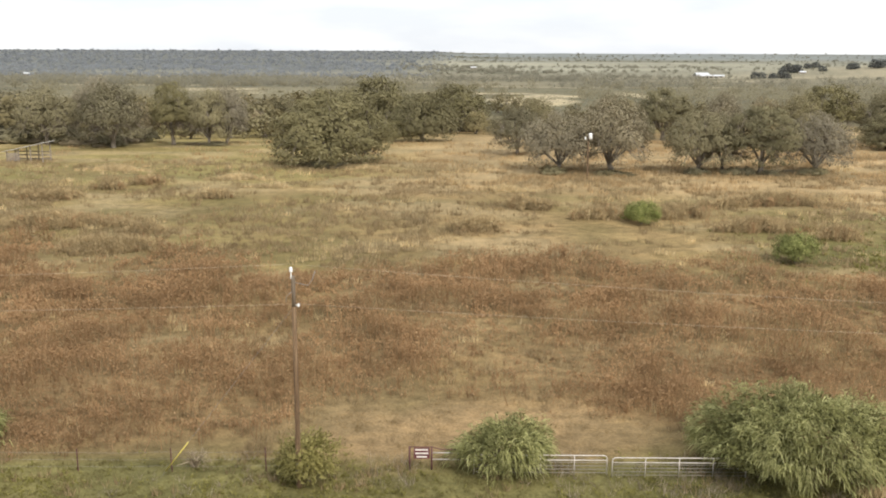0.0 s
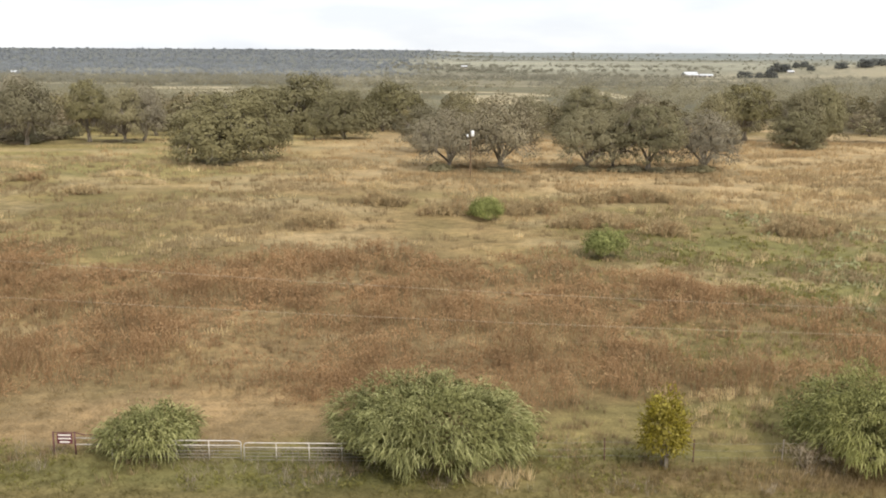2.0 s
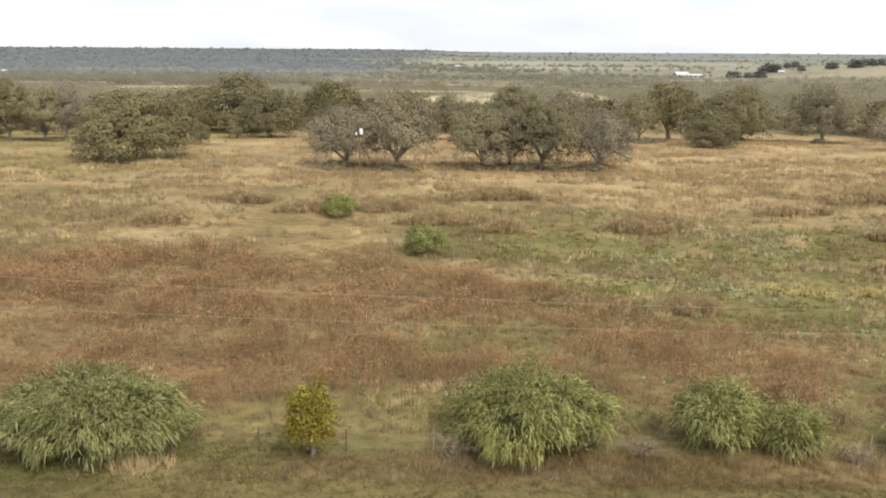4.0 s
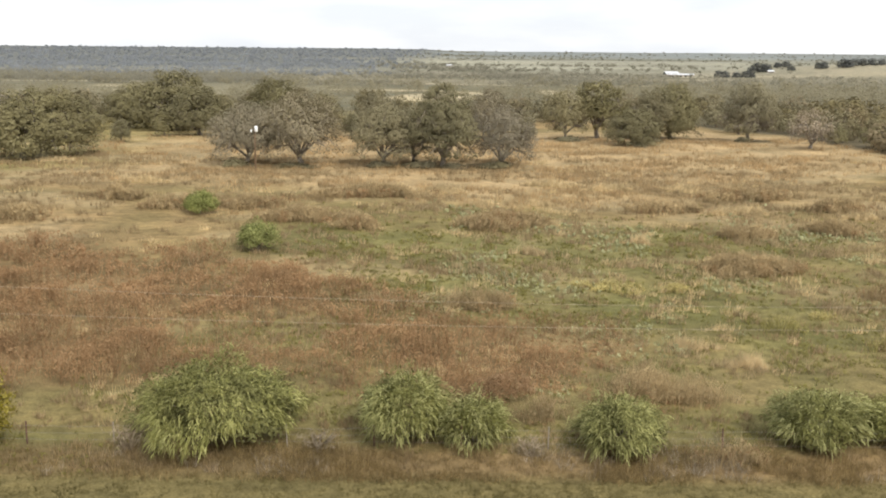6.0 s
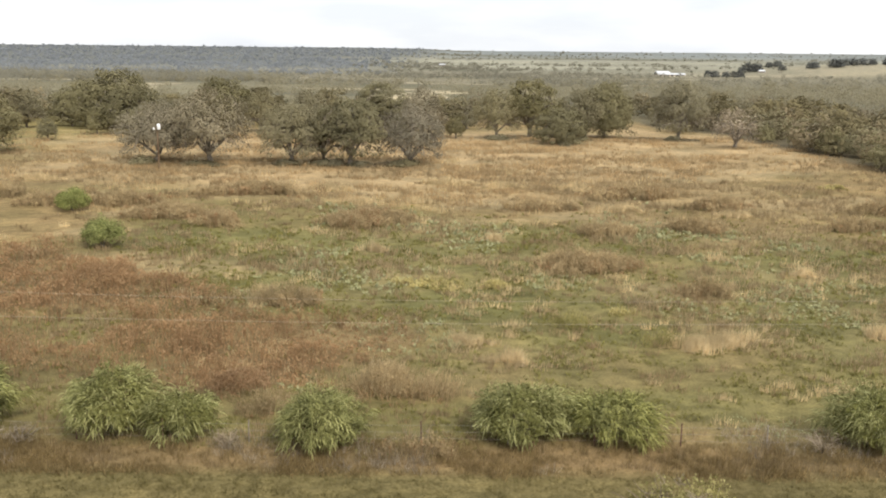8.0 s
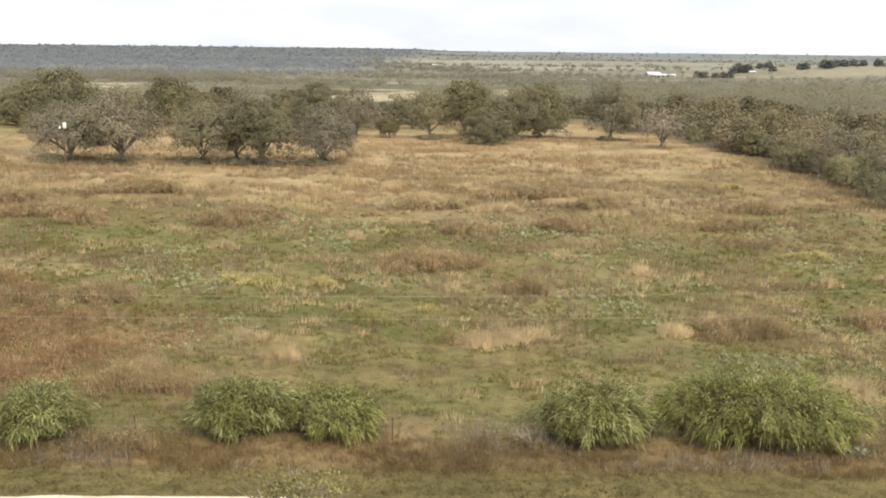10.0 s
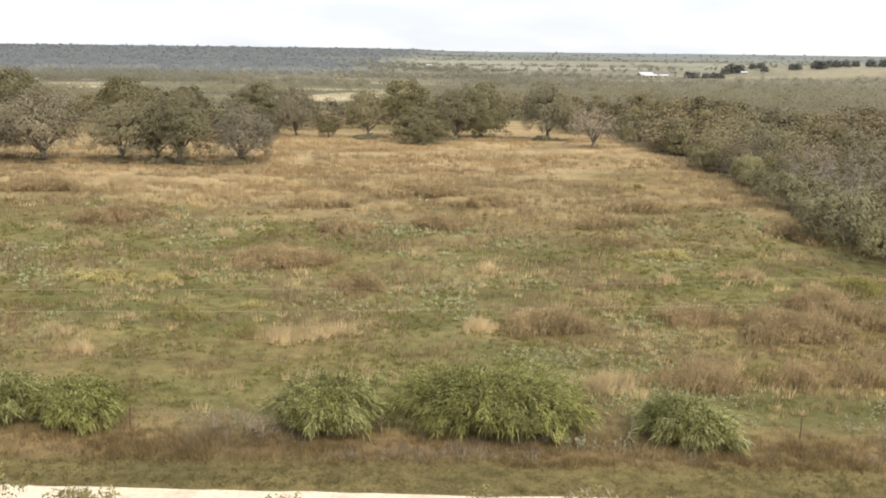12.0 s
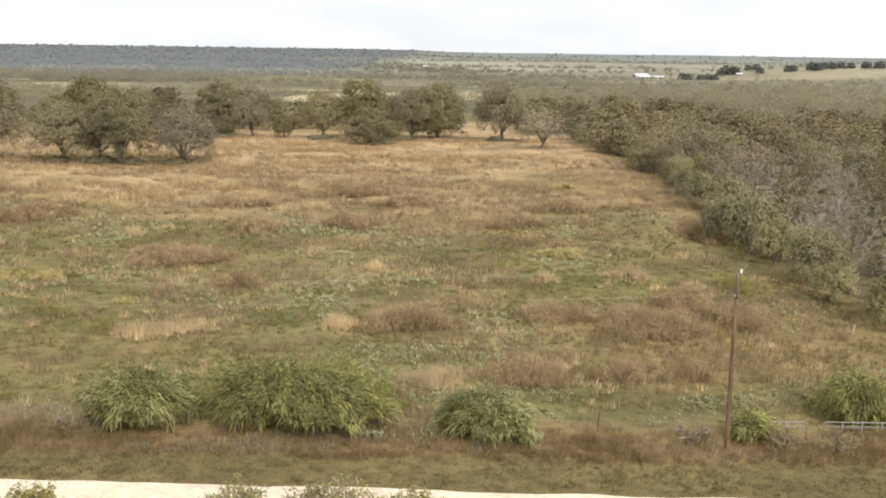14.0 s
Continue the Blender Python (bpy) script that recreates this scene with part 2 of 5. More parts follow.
M_REDPIPE = solid_mat("dark_red_pipe", (0.06, 0.02, 0.018), (0.12, 0.045, 0.04), 6, 0.7)
M_SIGN = solid_mat("maroon_sign", (0.08, 0.018, 0.022), (0.13, 0.035, 0.04), 5, 0.6)
M_SIGNBAR = solid_mat("sign_lettering", (0.62, 0.56, 0.5), (0.75, 0.7, 0.64), 12, 0.6)
M_YPLAST = solid_mat("yellow_guy_marker", (0.42, 0.33, 0.06), (0.55, 0.45, 0.11), 6, 0.5)
M_OLDWOOD = solid_mat("grey_old_boards", (0.16, 0.13, 0.10), (0.34, 0.29, 0.24), 3, 0.9, 0, 0.5, (1, 1, 6))
M_TIN = solid_mat("weathered_tin_roof", (0.5, 0.47, 0.43), (0.66, 0.63, 0.58), 1.5, 0.55, 0.3)
M_WHITE = solid_mat("white_metal_roof", (0.46, 0.47, 0.48), (0.58, 0.585, 0.59), 0.4, 0.5)
M_WALL = solid_mat("barn_wall", (0.42, 0.36, 0.28), (0.55, 0.48, 0.39), 0.5, 0.8)
M_DARK = solid_mat("dark_opening", (0.03, 0.028, 0.025), (0.05, 0.045, 0.04), 2, 0.9)


# ---------------------------------------------------------------- helpers
def mesh_of(name, verts, faces, mat=None, smooth=False):
    me = bpy.data.meshes.new(name)
    me.from_pydata(np.asarray(verts, float).tolist(), [], faces.tolist() if isinstance(faces, np.ndarray) else faces)
    if mat:
        me.materials.append(mat)
    if smooth:
        me.shade_smooth()
    me.update()
    return me


def part(name, me, parent, label="", kind=""):
    ob = new(name, me)
    ob.parent = parent
    return tagged(ob, label=label, kind=kind)


def thing(name, m, label, category, group="", kind=""):
    ob = new(name)
    ob.matrix_basis = m
    ob.empty_display_size = 0.3
    return tagged(ob, label, category, group, kind)


class Shape:
    """Collects solid pieces of one mesh."""

    def __init__(self):
        self.v, self.f = [], []

    def add(self, v, f):
        k = len(self.v)
        self.v.extend([tuple(p) for p in v])
        self.f.extend([tuple(i + k for i in q) for q in f])
        return self

    def tube(self, pts, radii, sides=8, cap=True):
        pts = [Vector(p) for p in pts]
        if not hasattr(radii, "__len__"):
            radii = [radii] * len(pts)
        v, f = [], []
        side = None
        for i, p in enumerate(pts):
            d = (pts[min(i + 1, len(pts) - 1)] - pts[max(i - 1, 0)]).normalized()
            if side is None:
                side = d.orthogonal().normalized()
            side = (side - d * side.dot(d)).normalized()
            up = d.cross(side)
            for k in range(sides):
                a = 2 * math.pi * k / sides
                v.append(p + (side * math.cos(a) + up * math.sin(a)) * radii[i])
        for i in range(len(pts) - 1):
            for k in range(sides):
                a, b = i * sides + k, i * sides + (k + 1) % sides
                f.append((a, b, b + sides, a + sides))
        if cap:
            f.append(tuple(reversed(range(sides))))
            f.append(tuple(range((len(pts) - 1) * sides, len(pts) * sides)))
        return self.add(v, f)

    def box(self, c, s, rot=None, bevel=0.0):
        bm = bmesh.new()
        bmesh.ops.create_cube(bm, size=1.0)
        for q in bm.verts:
            q.co = Vector((q.co.x * s[0], q.co.y * s[1], q.co.z * s[2]))
        if bevel:
            bmesh.ops.bevel(bm, geom=bm.edges[:], offset=bevel, segments=1, affect="EDGES")
        if rot:
            bmesh.ops.transform(bm, matrix=Euler([radians(a) for a in rot]).to_matrix().to_4x4(), verts=bm.verts)
        bm.verts.index_update()
        self.add([q.co + Vector(c) for q in bm.verts], [[q.index for q in fc.verts] for fc in bm.faces])
        bm.free()
        return self

    def lathe(self, prof, sides=10, at=(0, 0, 0)):
        pts = [(at[0], at[1], at[2] + z) for _, z in prof]
        return self.tube(pts, [r for r, _ in prof], sides)

    def mesh(self, name, mat, smooth=False):
        return mesh_of(name, self.v, self.f, mat, smooth)


_tab = np.random.RandomState(11).rand(256, 256)


def vnoise(x, y, seed=0):
    x, y = np.asarray(x, float) + seed * 17.31, np.asarray(y, float) + seed * 41.77
    xi, yi = np.floor(x).astype(int), np.floor(y).astype(int)
    u, v = x - xi, y - yi
    u, v = u * u * (3 - 2 * u), v * v * (3 - 2 * v)
    g = lambda a, b: _tab[a % 256, b % 256]
    return (g(xi, yi) * (1 - u) + g(xi + 1, yi) * u) * (1 - v) + (g(xi, yi + 1) * (1 - u) + g(xi + 1, yi + 1) * u) * v


def fbm(x, y, size, seed=0, octaves=4):
    """0 to 1, about 0.5; size: metres of the largest lumps."""
    t, amp, tot = 0, 1.0, 0
    for k in range(octaves):
        t = t + amp * vnoise(np.asarray(x) / size * 2 ** k, np.asarray(y) / size * 2 ** k, seed + k)
        tot += amp
        amp *= 0.55
    return t / tot


def sstep(a, b, x):
    t = np.clip((np.asarray(x, float) - a) / (b - a), 0, 1)
    return t * t * (3 - 2 * t)


def blob(x, y, cx, cy, rx, ry, soft=0.5):
    d = np.sqrt(((x - cx) / rx) ** 2 + ((y - cy) / ry) ** 2)
    d = d + (fbm(x, y, 3.5, 5) - 0.5) * 0.9
    return 1 - sstep(1 - soft * 0.5, 1 + soft * 0.5, d)


# ---------------------------------------------------------------- the land
def height(x, y):
    x, y = np.asarray(x, float), np.asarray(y, float)
    left = 1.3 * sstep(55, 140, y)
    right = 1.3 * sstep(85, 205, y)
    k = sstep(45, 85, x)
    h = left * (1 - k) + right * k
    # behind the first oaks the land drops to a wide valley and climbs slowly to the skyline
    far = np.interp(y, [0, 225, 300, 520, 814, 1200, 1750, 3000, 4200, 4950, 6000], [0, 0, -2.8, -4.8, -8.5, -13.5, -18, -7, 13, 28, 31])
    h = h + far
    # wooded ridge, highest to the west
    ridge = sstep(1500, 3600, y) * np.interp(x, [-5000, -1800, -900, -250, -60, 20, 110], [10, 11, 11, 10, 8, 3, 0])
    # knoll with a row of oaks to the east
    knoll = 22 * np.exp(-(((x - 900) / 270) ** 2 + ((y - 1880) / 260) ** 2))
    # hollow in which the far barns stand
    dip = -8 * np.exp(-(((x - 490) / 110) ** 2 + ((y - 1820) / 170) ** 2))
    h = h + ridge + knoll + dip
    # banks of the near road and small unevenness
    near = 1 - sstep(250, 420, y)
    h = h + near * ((fbm(x, y, 14, 2) - 0.5) * 0.5 * sstep(44, 60, y) + (fbm(x, y, 3.0, 3, 3) - 0.5) * 0.16)
    h = h + (1 - near) * (fbm(x, y, 260, 4) - 0.5) * 5 * sstep(420, 900, y)
    return h


def hz(x, y):
    return float(height(x, y))


def rust_w(x, y):
    edge = np.interp(y, [46, 57, 66, 74, 82, 90, 98, 110], [58, 64, 69, 63, 56, 42, 33, 26]) + (fbm(x, y, 9, 21) - 0.5) * 16
    lo = np.interp(x, [-60, -16, -10, -7, 0, 6, 12, 18, 25, 30, 45, 60], [49, 49.5, 52, 58, 58.5, 56, 54, 52.5, 54, 57.5, 57.5, 54]) + (fbm(x, y, 6, 22) - 0.5) * 4
    hi = np.interp(x, [-80, -40, 0, 30, 60], [112, 101, 96, 99, 100]) + (fbm(x, y, 12, 23) - 0.5) * 26
    w = (1 - sstep(-3, 3, x - edge)) * sstep(-1.2, 1.2, y - lo) * (1 - sstep(-5, 5, y - hi))
    w = w * np.clip(0.45 + 1.5 * (fbm(x, y, 11, 24) - 0.28), 0.15, 1)
    hole = blob(x, y, 42, 69, 7, 6) * 0.85 + blob(x, y, -17, 72, 6, 3) * 0.4
    w = w * (1 - np.clip(hole, 0, 0.85))
    for cx, cy, rx, ry in RUST_SPOTS:
        w = np.maximum(w, 0.4 * blob(x, y, cx, cy, rx, ry, 0.9))
    return np.clip(w, 0, 1)


RUST_SPOTS = [(71.5, 56.0, 4.0, 2.2), (63.5, 51.8, 1.6, 1.0), (73.4, 45.6, 1.9, 0.8), (88.9, 93.0, 5.2, 3.4), (98.9, 82.0, 2.3, 1.4), (134.4, 69.5, 4.6, 3.8), (140.3, 76, 3.2, 4.2), (127.2, 72.2, 3.2, 1.8), (124.0, 56.6, 3.2, 2.0),
              (130.3, 57.2, 1.8, 1.3), (135.3, 57.2, 1.8, 1.2), (114.9, 69.4, 3.7, 2.4), (143.5, 72, 2.8, 3.0), (65.6, 115.5, 5.2, 3.0), (94.3, 110, 3.6, 2.4), (106.0, 113.5, 3.2, 2.4), (112.4, 129.5, 4.3, 2.2), (126.3, 114.5, 3.8, 1.6),
              (40.2, 116, 6, 2.8), (47.1, 110.5, 3.0, 2.0), (60.8, 77.5, 3.2, 1.8), (-36, 112, 2.4, 1.4), (-47.9, 116.5, 8, 3.2), (-36.6, 102.5, 6, 2.8), (-57.5, 137.5, 4.4, 2.2), (-48.2, 153, 2.9, 1.8), (-52.5, 147.5, 3.0, 1.6),
              (-33.4, 138.5, 2.8, 1.6), (30.9, 124.5, 4.8, 2.0), (20.4, 123.5, 4.8, 2.0), (4.7, 114.5, 3.8, 1.6), (62.8, 112, 3.8, 2.2), (150, 112, 2.6, 6), (102, 139, 7, 3), (47, 134, 8, 3), (12, 130, 4, 2), (88, 128, 5, 2), (135, 128, 4, 2.4)]
GOLD_SPOTS = [(74.2, 84, 2.6, 1.8), (79.4, 83.8, 1.5, 0.9), (89.7, 75.4, 1.1, 0.7), (130.9, 98.6, 2.8, 2.2), (136.7, 148.5, 2.3, 1.3), (70.5, 85, 1.2, 0.7)]
OLIVE_SPOTS = [(129.2, 57.8, 1.7, 1.5), (91, 66.5, 1.4, 1.0), (85, 71, 2.2, 1.0), (146.5, 84, 2.4, 3.0)]
PALE_SPOTS = [(94.3, 66.6, 3.4, 1.7), (97.9, 68, 1.8, 1.1), (117.8, 56, 2.5, 2.0), (109.2, 69.5, 1.3, 1.8), (23.7, 45.0, 1.7, 1.0), (79.3, 62.3, 1.3, 0.8), (76.6, 66.3, 1.8, 0.8), (103.8, 97.3, 1.4, 0.9), (123.1, 139, 2.0, 1.2),
              (136.5, 89, 2.4, 1.4), (80.1, 106.5, 1.6, 1.0), (110.6, 90, 2.0, 0.8), (127.6, 85.8, 1.4, 0.9), (98.2, 127, 4.2, 1.8), (83.4, 147, 2.9, 2.0), (66.5, 99, 1.8, 0.9), (63, 128.5, 2.6, 1.5), (71.1, 131.5, 2.2, 1.2),
              (113.3, 123.5, 2.6, 1.1), (-35, 160, 5, 2.2), (-60, 172, 6, 2.4), (-16, 176, 4, 2), (57, 139, 3, 1.8), (95, 146, 3.4, 1.6), (-28, 150, 4, 1.6), (10, 147, 4, 1.6), (75, 150, 4, 1.8)]


def green_w(x, y):
    g = sstep(30, 46, x + (fbm(x, y, 18, 31) - 0.5) * 22) * sstep(46, 53, y) * (1 - sstep(104, 134, y + (fbm(x, y, 20, 32) - 0.5) * 30))
    g = g * np.clip(0.35 + 1.7 * (fbm(x, y, 9, 33) - 0.3), 0.05, 1)
    fence = (1 - sstep(30, 44, x)) * sstep(43, 44.5, y) * (1 - sstep(48, 51, y)) * 0.9
    lawn = blob(x, y, 58, 100, 20, 9) * 0.9 + blob(x, y, 128, 52.5, 16, 3) * 0.9 + blob(x, y, 90, 54, 12, 3) * 0.8 + blob(x, y, 38, 60, 6, 7) * 0.7
    lawn = lawn + blob(x, y, 68, 51, 16, 4.5) * 0.75 + blob(x, y, 140, 118, 12, 12) * 0.7 + blob(x, y, -55, 168, 30, 12) * 0.35
    return np.clip(np.maximum(np.maximum(g, fence), lawn), 0, 1)


def gold_w(x, y):
    lo = np.interp(x, [-90, -20, 20, 60, 105, 125, 150], [175, 165, 140, 138, 148, 170, 186])
    w = sstep(-14, 14, y - lo + (fbm(x, y, 16, 41) - 0.5) * 40) * (1 - sstep(235, 300, y))
    w = np.maximum(w, blob(x, y, 127, 285, 9, 55))
    return np.clip(w, 0, 1) * np.clip(np.interp(x, [-120, -60, -10, 15], [0.1, 0.15, 0.4, 1]), 0, 1)


def wood_edge(y):
    """x of the edge of the eastern woods."""
    return np.interp(y, [40, 62, 75, 100, 128, 160, 180, 205, 232, 262, 300], [161, 159, 156.5, 154, 154, 154.5, 153.5, 150, 146, 152, 140])


ROAD_EDGE = lambda x: np.interp(x, [-200, 40, 76, 95, 126, 160, 320], [36, 39.5, 40.35, 40.1, 39.3, 38.6, 36]) + (fbm(x, np.zeros_like(np.asarray(x, float)), 4, 51) - 0.5) * 0.5


def cover(x, y):
    """Colour of the plant cover and soil, as seen from above, with haze tints far off."""
    def c(r, g, b):
        return np.array([r, g, b])[None, :]
    n1 = fbm(x, y, 22, 61)[:, None]
    n2 = fbm(x, y, 5, 62)[:, None]
    straw = c(0.305, 0.222, 0.12) * (0.75 + 0.5 * n2)
    olive = c(0.22, 0.18, 0.085) * (0.8 + 0.4 * n2)
    col = olive + (straw - olive) * np.clip(0.55 + 2.4 * (n1 - 0.5), 0, 1)

    def lay(col, w, tone):
        w = np.clip(w, 0, 1)[:, None]
        return col * (1 - w) + tone * w
    # matted pale drifts and browner hollows
    drift = sstep(0.52, 0.66, fbm(x * 0.6, y, 7, 65))
    hollow = sstep(0.54, 0.68, fbm(x * 0.6, y, 9, 66))
    col = lay(col, gold_w(x, y), c(0.42, 0.312, 0.185) * (0.8 + 0.4 * n2))
    west = (1 - sstep(-30, 5, x)) * sstep(140, 165, y) * 0.75
    col = lay(col, west, c(0.31, 0.26, 0.115) * (0.8 + 0.4 * n2))
    col = lay(col, green_w(x, y) * 0.9, c(0.155, 0.152, 0.064) * (0.75 + 0.5 * n2))
    # Russet ground, darkened so that gaps between the weeds read as shade.
    col = lay(col, rust_w(x, y) * 0.9, c(0.215, 0.148, 0.084) * (0.75 + 0.5 * n2))
    open_field = sstep(58, 80, y) * (1 - sstep(235, 300, y))
    col = lay(col, hollow * open_field * 0.45, c(0.2, 0.145, 0.08))
    col = lay(col, drift * open_field * 0.55 * (1 - 0.6 * rust_w(x, y)) * (1 - 0.75 * green_w(x, y)), c(0.40, 0.315, 0.195))
    for k, (cx, cy, rx, ry) in enumerate(PALE_SPOTS):
        col = lay(col, blob(x, y, cx, cy, rx, ry, 0.9) * 0.5, c(0.4, 0.31, 0.165))
    col = lay(col, blob(x, y, 1.5, 53.6, 11.5, 4.6) * 0.9, c(0.285, 0.203, 0.118) * (0.8 + 0.4 * n2))
    col = lay(col, blob(x, y, 143, 64, 13, 9) * 0.75, c(0.27, 0.2, 0.1))
    verge = (1 - sstep(43.2, 44.4, y)) * sstep(36, 40, y)
    col = lay(col, verge * 0.9, c(0.17, 0.142, 0.068) * (0.85 + 0.3 * n2))
    brown = sstep(43, 44, y) * (1 - sstep(46.4, 48, y)) * sstep(22, 32, x)
    col = lay(col, brown * 0.75, c(0.2, 0.14, 0.08) * (0.7 + 0.6 * n2))
    wood = sstep(-2, 4, x - wood_edge(y)) * sstep(44, 50, y) * (1 - sstep(320, 420, y))
    col = lay(col, wood, c(0.15, 0.128, 0.088))
    # the valley: pale hay fields between woods, and sunlit barn ground painted pale
    n3 = fbm(x, y, 300, 63)[:, None]
    valley = sstep(300, 420, y)
    vc = c(0.175, 0.163, 0.115) + (c(0.27, 0.247, 0.18) - c(0.175, 0.163, 0.115)) * np.clip(3 * (n3 - 0.4), 0, 1)
    col = lay(col, valley, vc)
    fld = field_w(x, y)
    col = lay(col, fld, (c(0.45, 0.39, 0.28) + c(0.09, 0.07, 0.04) * blob(x, y, 36, 510, 26, 60)[:, None]) * (0.75 + 0.5 * fbm(x, y, 150, 64)[:, None]))
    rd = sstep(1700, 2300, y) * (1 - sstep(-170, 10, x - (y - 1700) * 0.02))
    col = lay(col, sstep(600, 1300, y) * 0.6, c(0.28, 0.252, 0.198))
    # Pale grey tint on the far plain paints in distance haze.
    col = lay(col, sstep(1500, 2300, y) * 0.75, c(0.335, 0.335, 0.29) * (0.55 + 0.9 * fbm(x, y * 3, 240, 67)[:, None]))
    # Bluish tint towards the skyline, again haze put into the ground colour.
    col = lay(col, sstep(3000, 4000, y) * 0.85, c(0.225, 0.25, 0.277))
    dk = forest_w(x, y) * off_ridge(x, y)
    col = lay(col, dk * 0.85, c(0.15, 0.142, 0.11))
    # Ridge ground takes the same painted haze blue as its trees.
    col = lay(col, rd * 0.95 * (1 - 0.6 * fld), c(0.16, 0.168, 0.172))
    return np.clip(col * np.array([[0.80, 0.785, 0.76]]), 0.01, 0.9)


# Pale hay fields; the last two paint the sunlit ground round the barns.
FIELDS = [(50, 560, 24, 75), (72, 640, 22, 40), (15, 690, 62, 18), (-157, 690, 22, 24), (-195, 800, 40, 60), (-70, 1255, 85, 60), (70, 960, 90, 40), (-330, 1010, 90, 40), (132, 640, 9, 95), (240, 1000, 60, 25),
          (330, 1300, 200, 40), (620, 1640, 240, 60), (120, 1550, 220, 60), (500, 2300, 500, 110), (130, 2266, 160, 60), (100, 2700, 300, 110), (900, 1800, 210, 150), (1200, 2500, 500, 160), (400, 3000, 700, 160),
          (-600, 1560, 180, 25), (-150, 1950, 120, 30), (540, 1835, 60, 26), (480, 1790, 60, 30)]


def field_w(x, y):
    w = np.zeros_like(x)
    wx = x + (fbm(x, y, 90, 71) - 0.5) * 22
    wy = y + (fbm(x, y, 90, 72) - 0.5) * 26
    for cx, cy, rx, ry in FIELDS:
        d = np.sqrt(((wx - cx) / rx) ** 2 + ((wy - cy) / ry) ** 2)
        w = np.maximum(w, 1 - sstep(0.85, 1.1, d))
    return w * sstep(340, 420, y)


off_ridge = lambda x, y: 1 - sstep(1350, 1650, y) * (1 - sstep(-170, 10, x - (y - 1700) * 0.02))


BELTS = [(330, 2080, 260, 18), (90, 2180, 200, 16), (560, 2440, 420, 22), (150, 2560, 160, 20), (420, 2880, 500, 30), (60, 3150, 260, 30), (700, 3400, 700, 40), (250, 3750, 600, 50), (900, 2200, 200, 22), (-140, 430, 80, 120), (-60, 440, 50, 70), (-10, 600, 50, 30), (-160, 1720, 110, 70), (-320, 1450, 130, 50), (150, 880, 60, 40), (215, 1100, 70, 50), (-30, 840, 90, 30), (-250, 930, 120, 40), (330, 1480, 120, 40), (60, 1420, 120, 30), (420, 1750, 60, 30), (260, 1750, 140, 35)]


def forest_w(x, y):
    """How densely trees stand in the distance."""
    ridge = sstep(1350, 1750, y) * (1 - sstep(-170, 10, x - (y - 1700) * 0.02))
    mid = sstep(0.5, 0.57, fbm(x, y * 2.2, 260, 73)) * sstep(300, 380, y) * (1 - 0.75 * blob(x, y, 20, 900, 140, 480))
    # thinner scrub on the eastern plain, open meadow before the pale field
    mid = np.maximum(mid, 0.85 * sstep(120, 180, x) * sstep(330, 400, y) * (1 - sstep(560, 700, y)))
    mid = mid * (1 - 0.7 * sstep(160, 320, x) * sstep(620, 760, y)) * (1 - 0.9 * blob(x, y, 58, 410, 55, 95))
    belts = np.zeros_like(x)
    for cx, cy, rx_, ry_ in BELTS:
        belts = np.maximum(belts, blob(x, y, cx, cy, rx_, ry_))
    w = np.maximum(np.maximum(ridge, mid), belts)
    return np.clip(w * (1 - field_w(x, y) * 0.93), 0, 1)


def axis(lo, hi, step, out_lo, out_hi, grow):
    a = list(np.arange(lo, hi + 1e-6, step))
    s = step
    while a[-1] < out_hi:
        s *= grow
        a.append(a[-1] + s)
    s = step
    while a[0] > out_lo:
        s *= grow
        a.insert(0, a[0] - s)
    return np.array(a)


gx, gy = axis(-110, 215, 2.0, -4800, 4800, 1.08), axis(34, 290, 1.8, -900, 4950, 1.065)
GX, GY = np.meshgrid(gx, gy)
fx, fy = GX.ravel(), GY.ravel()
gv = np.stack([fx, fy, height(fx, fy)], 1)
nx, ny = len(gx), len(gy)
ii = (np.arange(ny - 1)[:, None] * nx + np.arange(nx - 1)[None, :]).ravel()
gf = np.stack([ii, ii + 1, ii + nx + 1, ii + nx], 1)
me = mesh_of("ground", gv, gf, M_GROUND, True)
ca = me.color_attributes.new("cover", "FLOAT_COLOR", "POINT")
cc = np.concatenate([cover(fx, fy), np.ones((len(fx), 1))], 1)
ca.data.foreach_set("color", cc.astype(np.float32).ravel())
tagged(new("ground", me), "dry autumn pasture with rusty weeds and green patches", "ground", kind="structure")

# the caliche road, with ragged grassy edges
rx = np.arange(-200, 320, 1.0)
far_e = ROAD_EDGE(rx)
near_e = far_e - 4.4 + (fbm(rx, rx * 0, 5, 52) - 0.5) * 0.7
rows_y = [far_e, far_e - 0.5, (far_e + near_e) / 2, near_e + 0.5, near_e]
rv = []
for k, yy in enumerate(rows_y):
    z = height(rx, yy) + (0.02 if k in (0, 4) else 0.09 if k != 2 else 0.14)
    rv.append(np.stack([rx, yy, z], 1))
rv = np.concatenate(rv)
n_r = len(rx)
rf = [(k * n_r + i, (k + 1) * n_r + i, (k + 1) * n_r + i + 1, k * n_r + i + 1) for k in range(4) for i in range(n_r - 1)]
tagged(new("road", mesh_of("road", rv, rf, M_ROAD, True)), "pale cream caliche gravel road", "road", kind="structure")


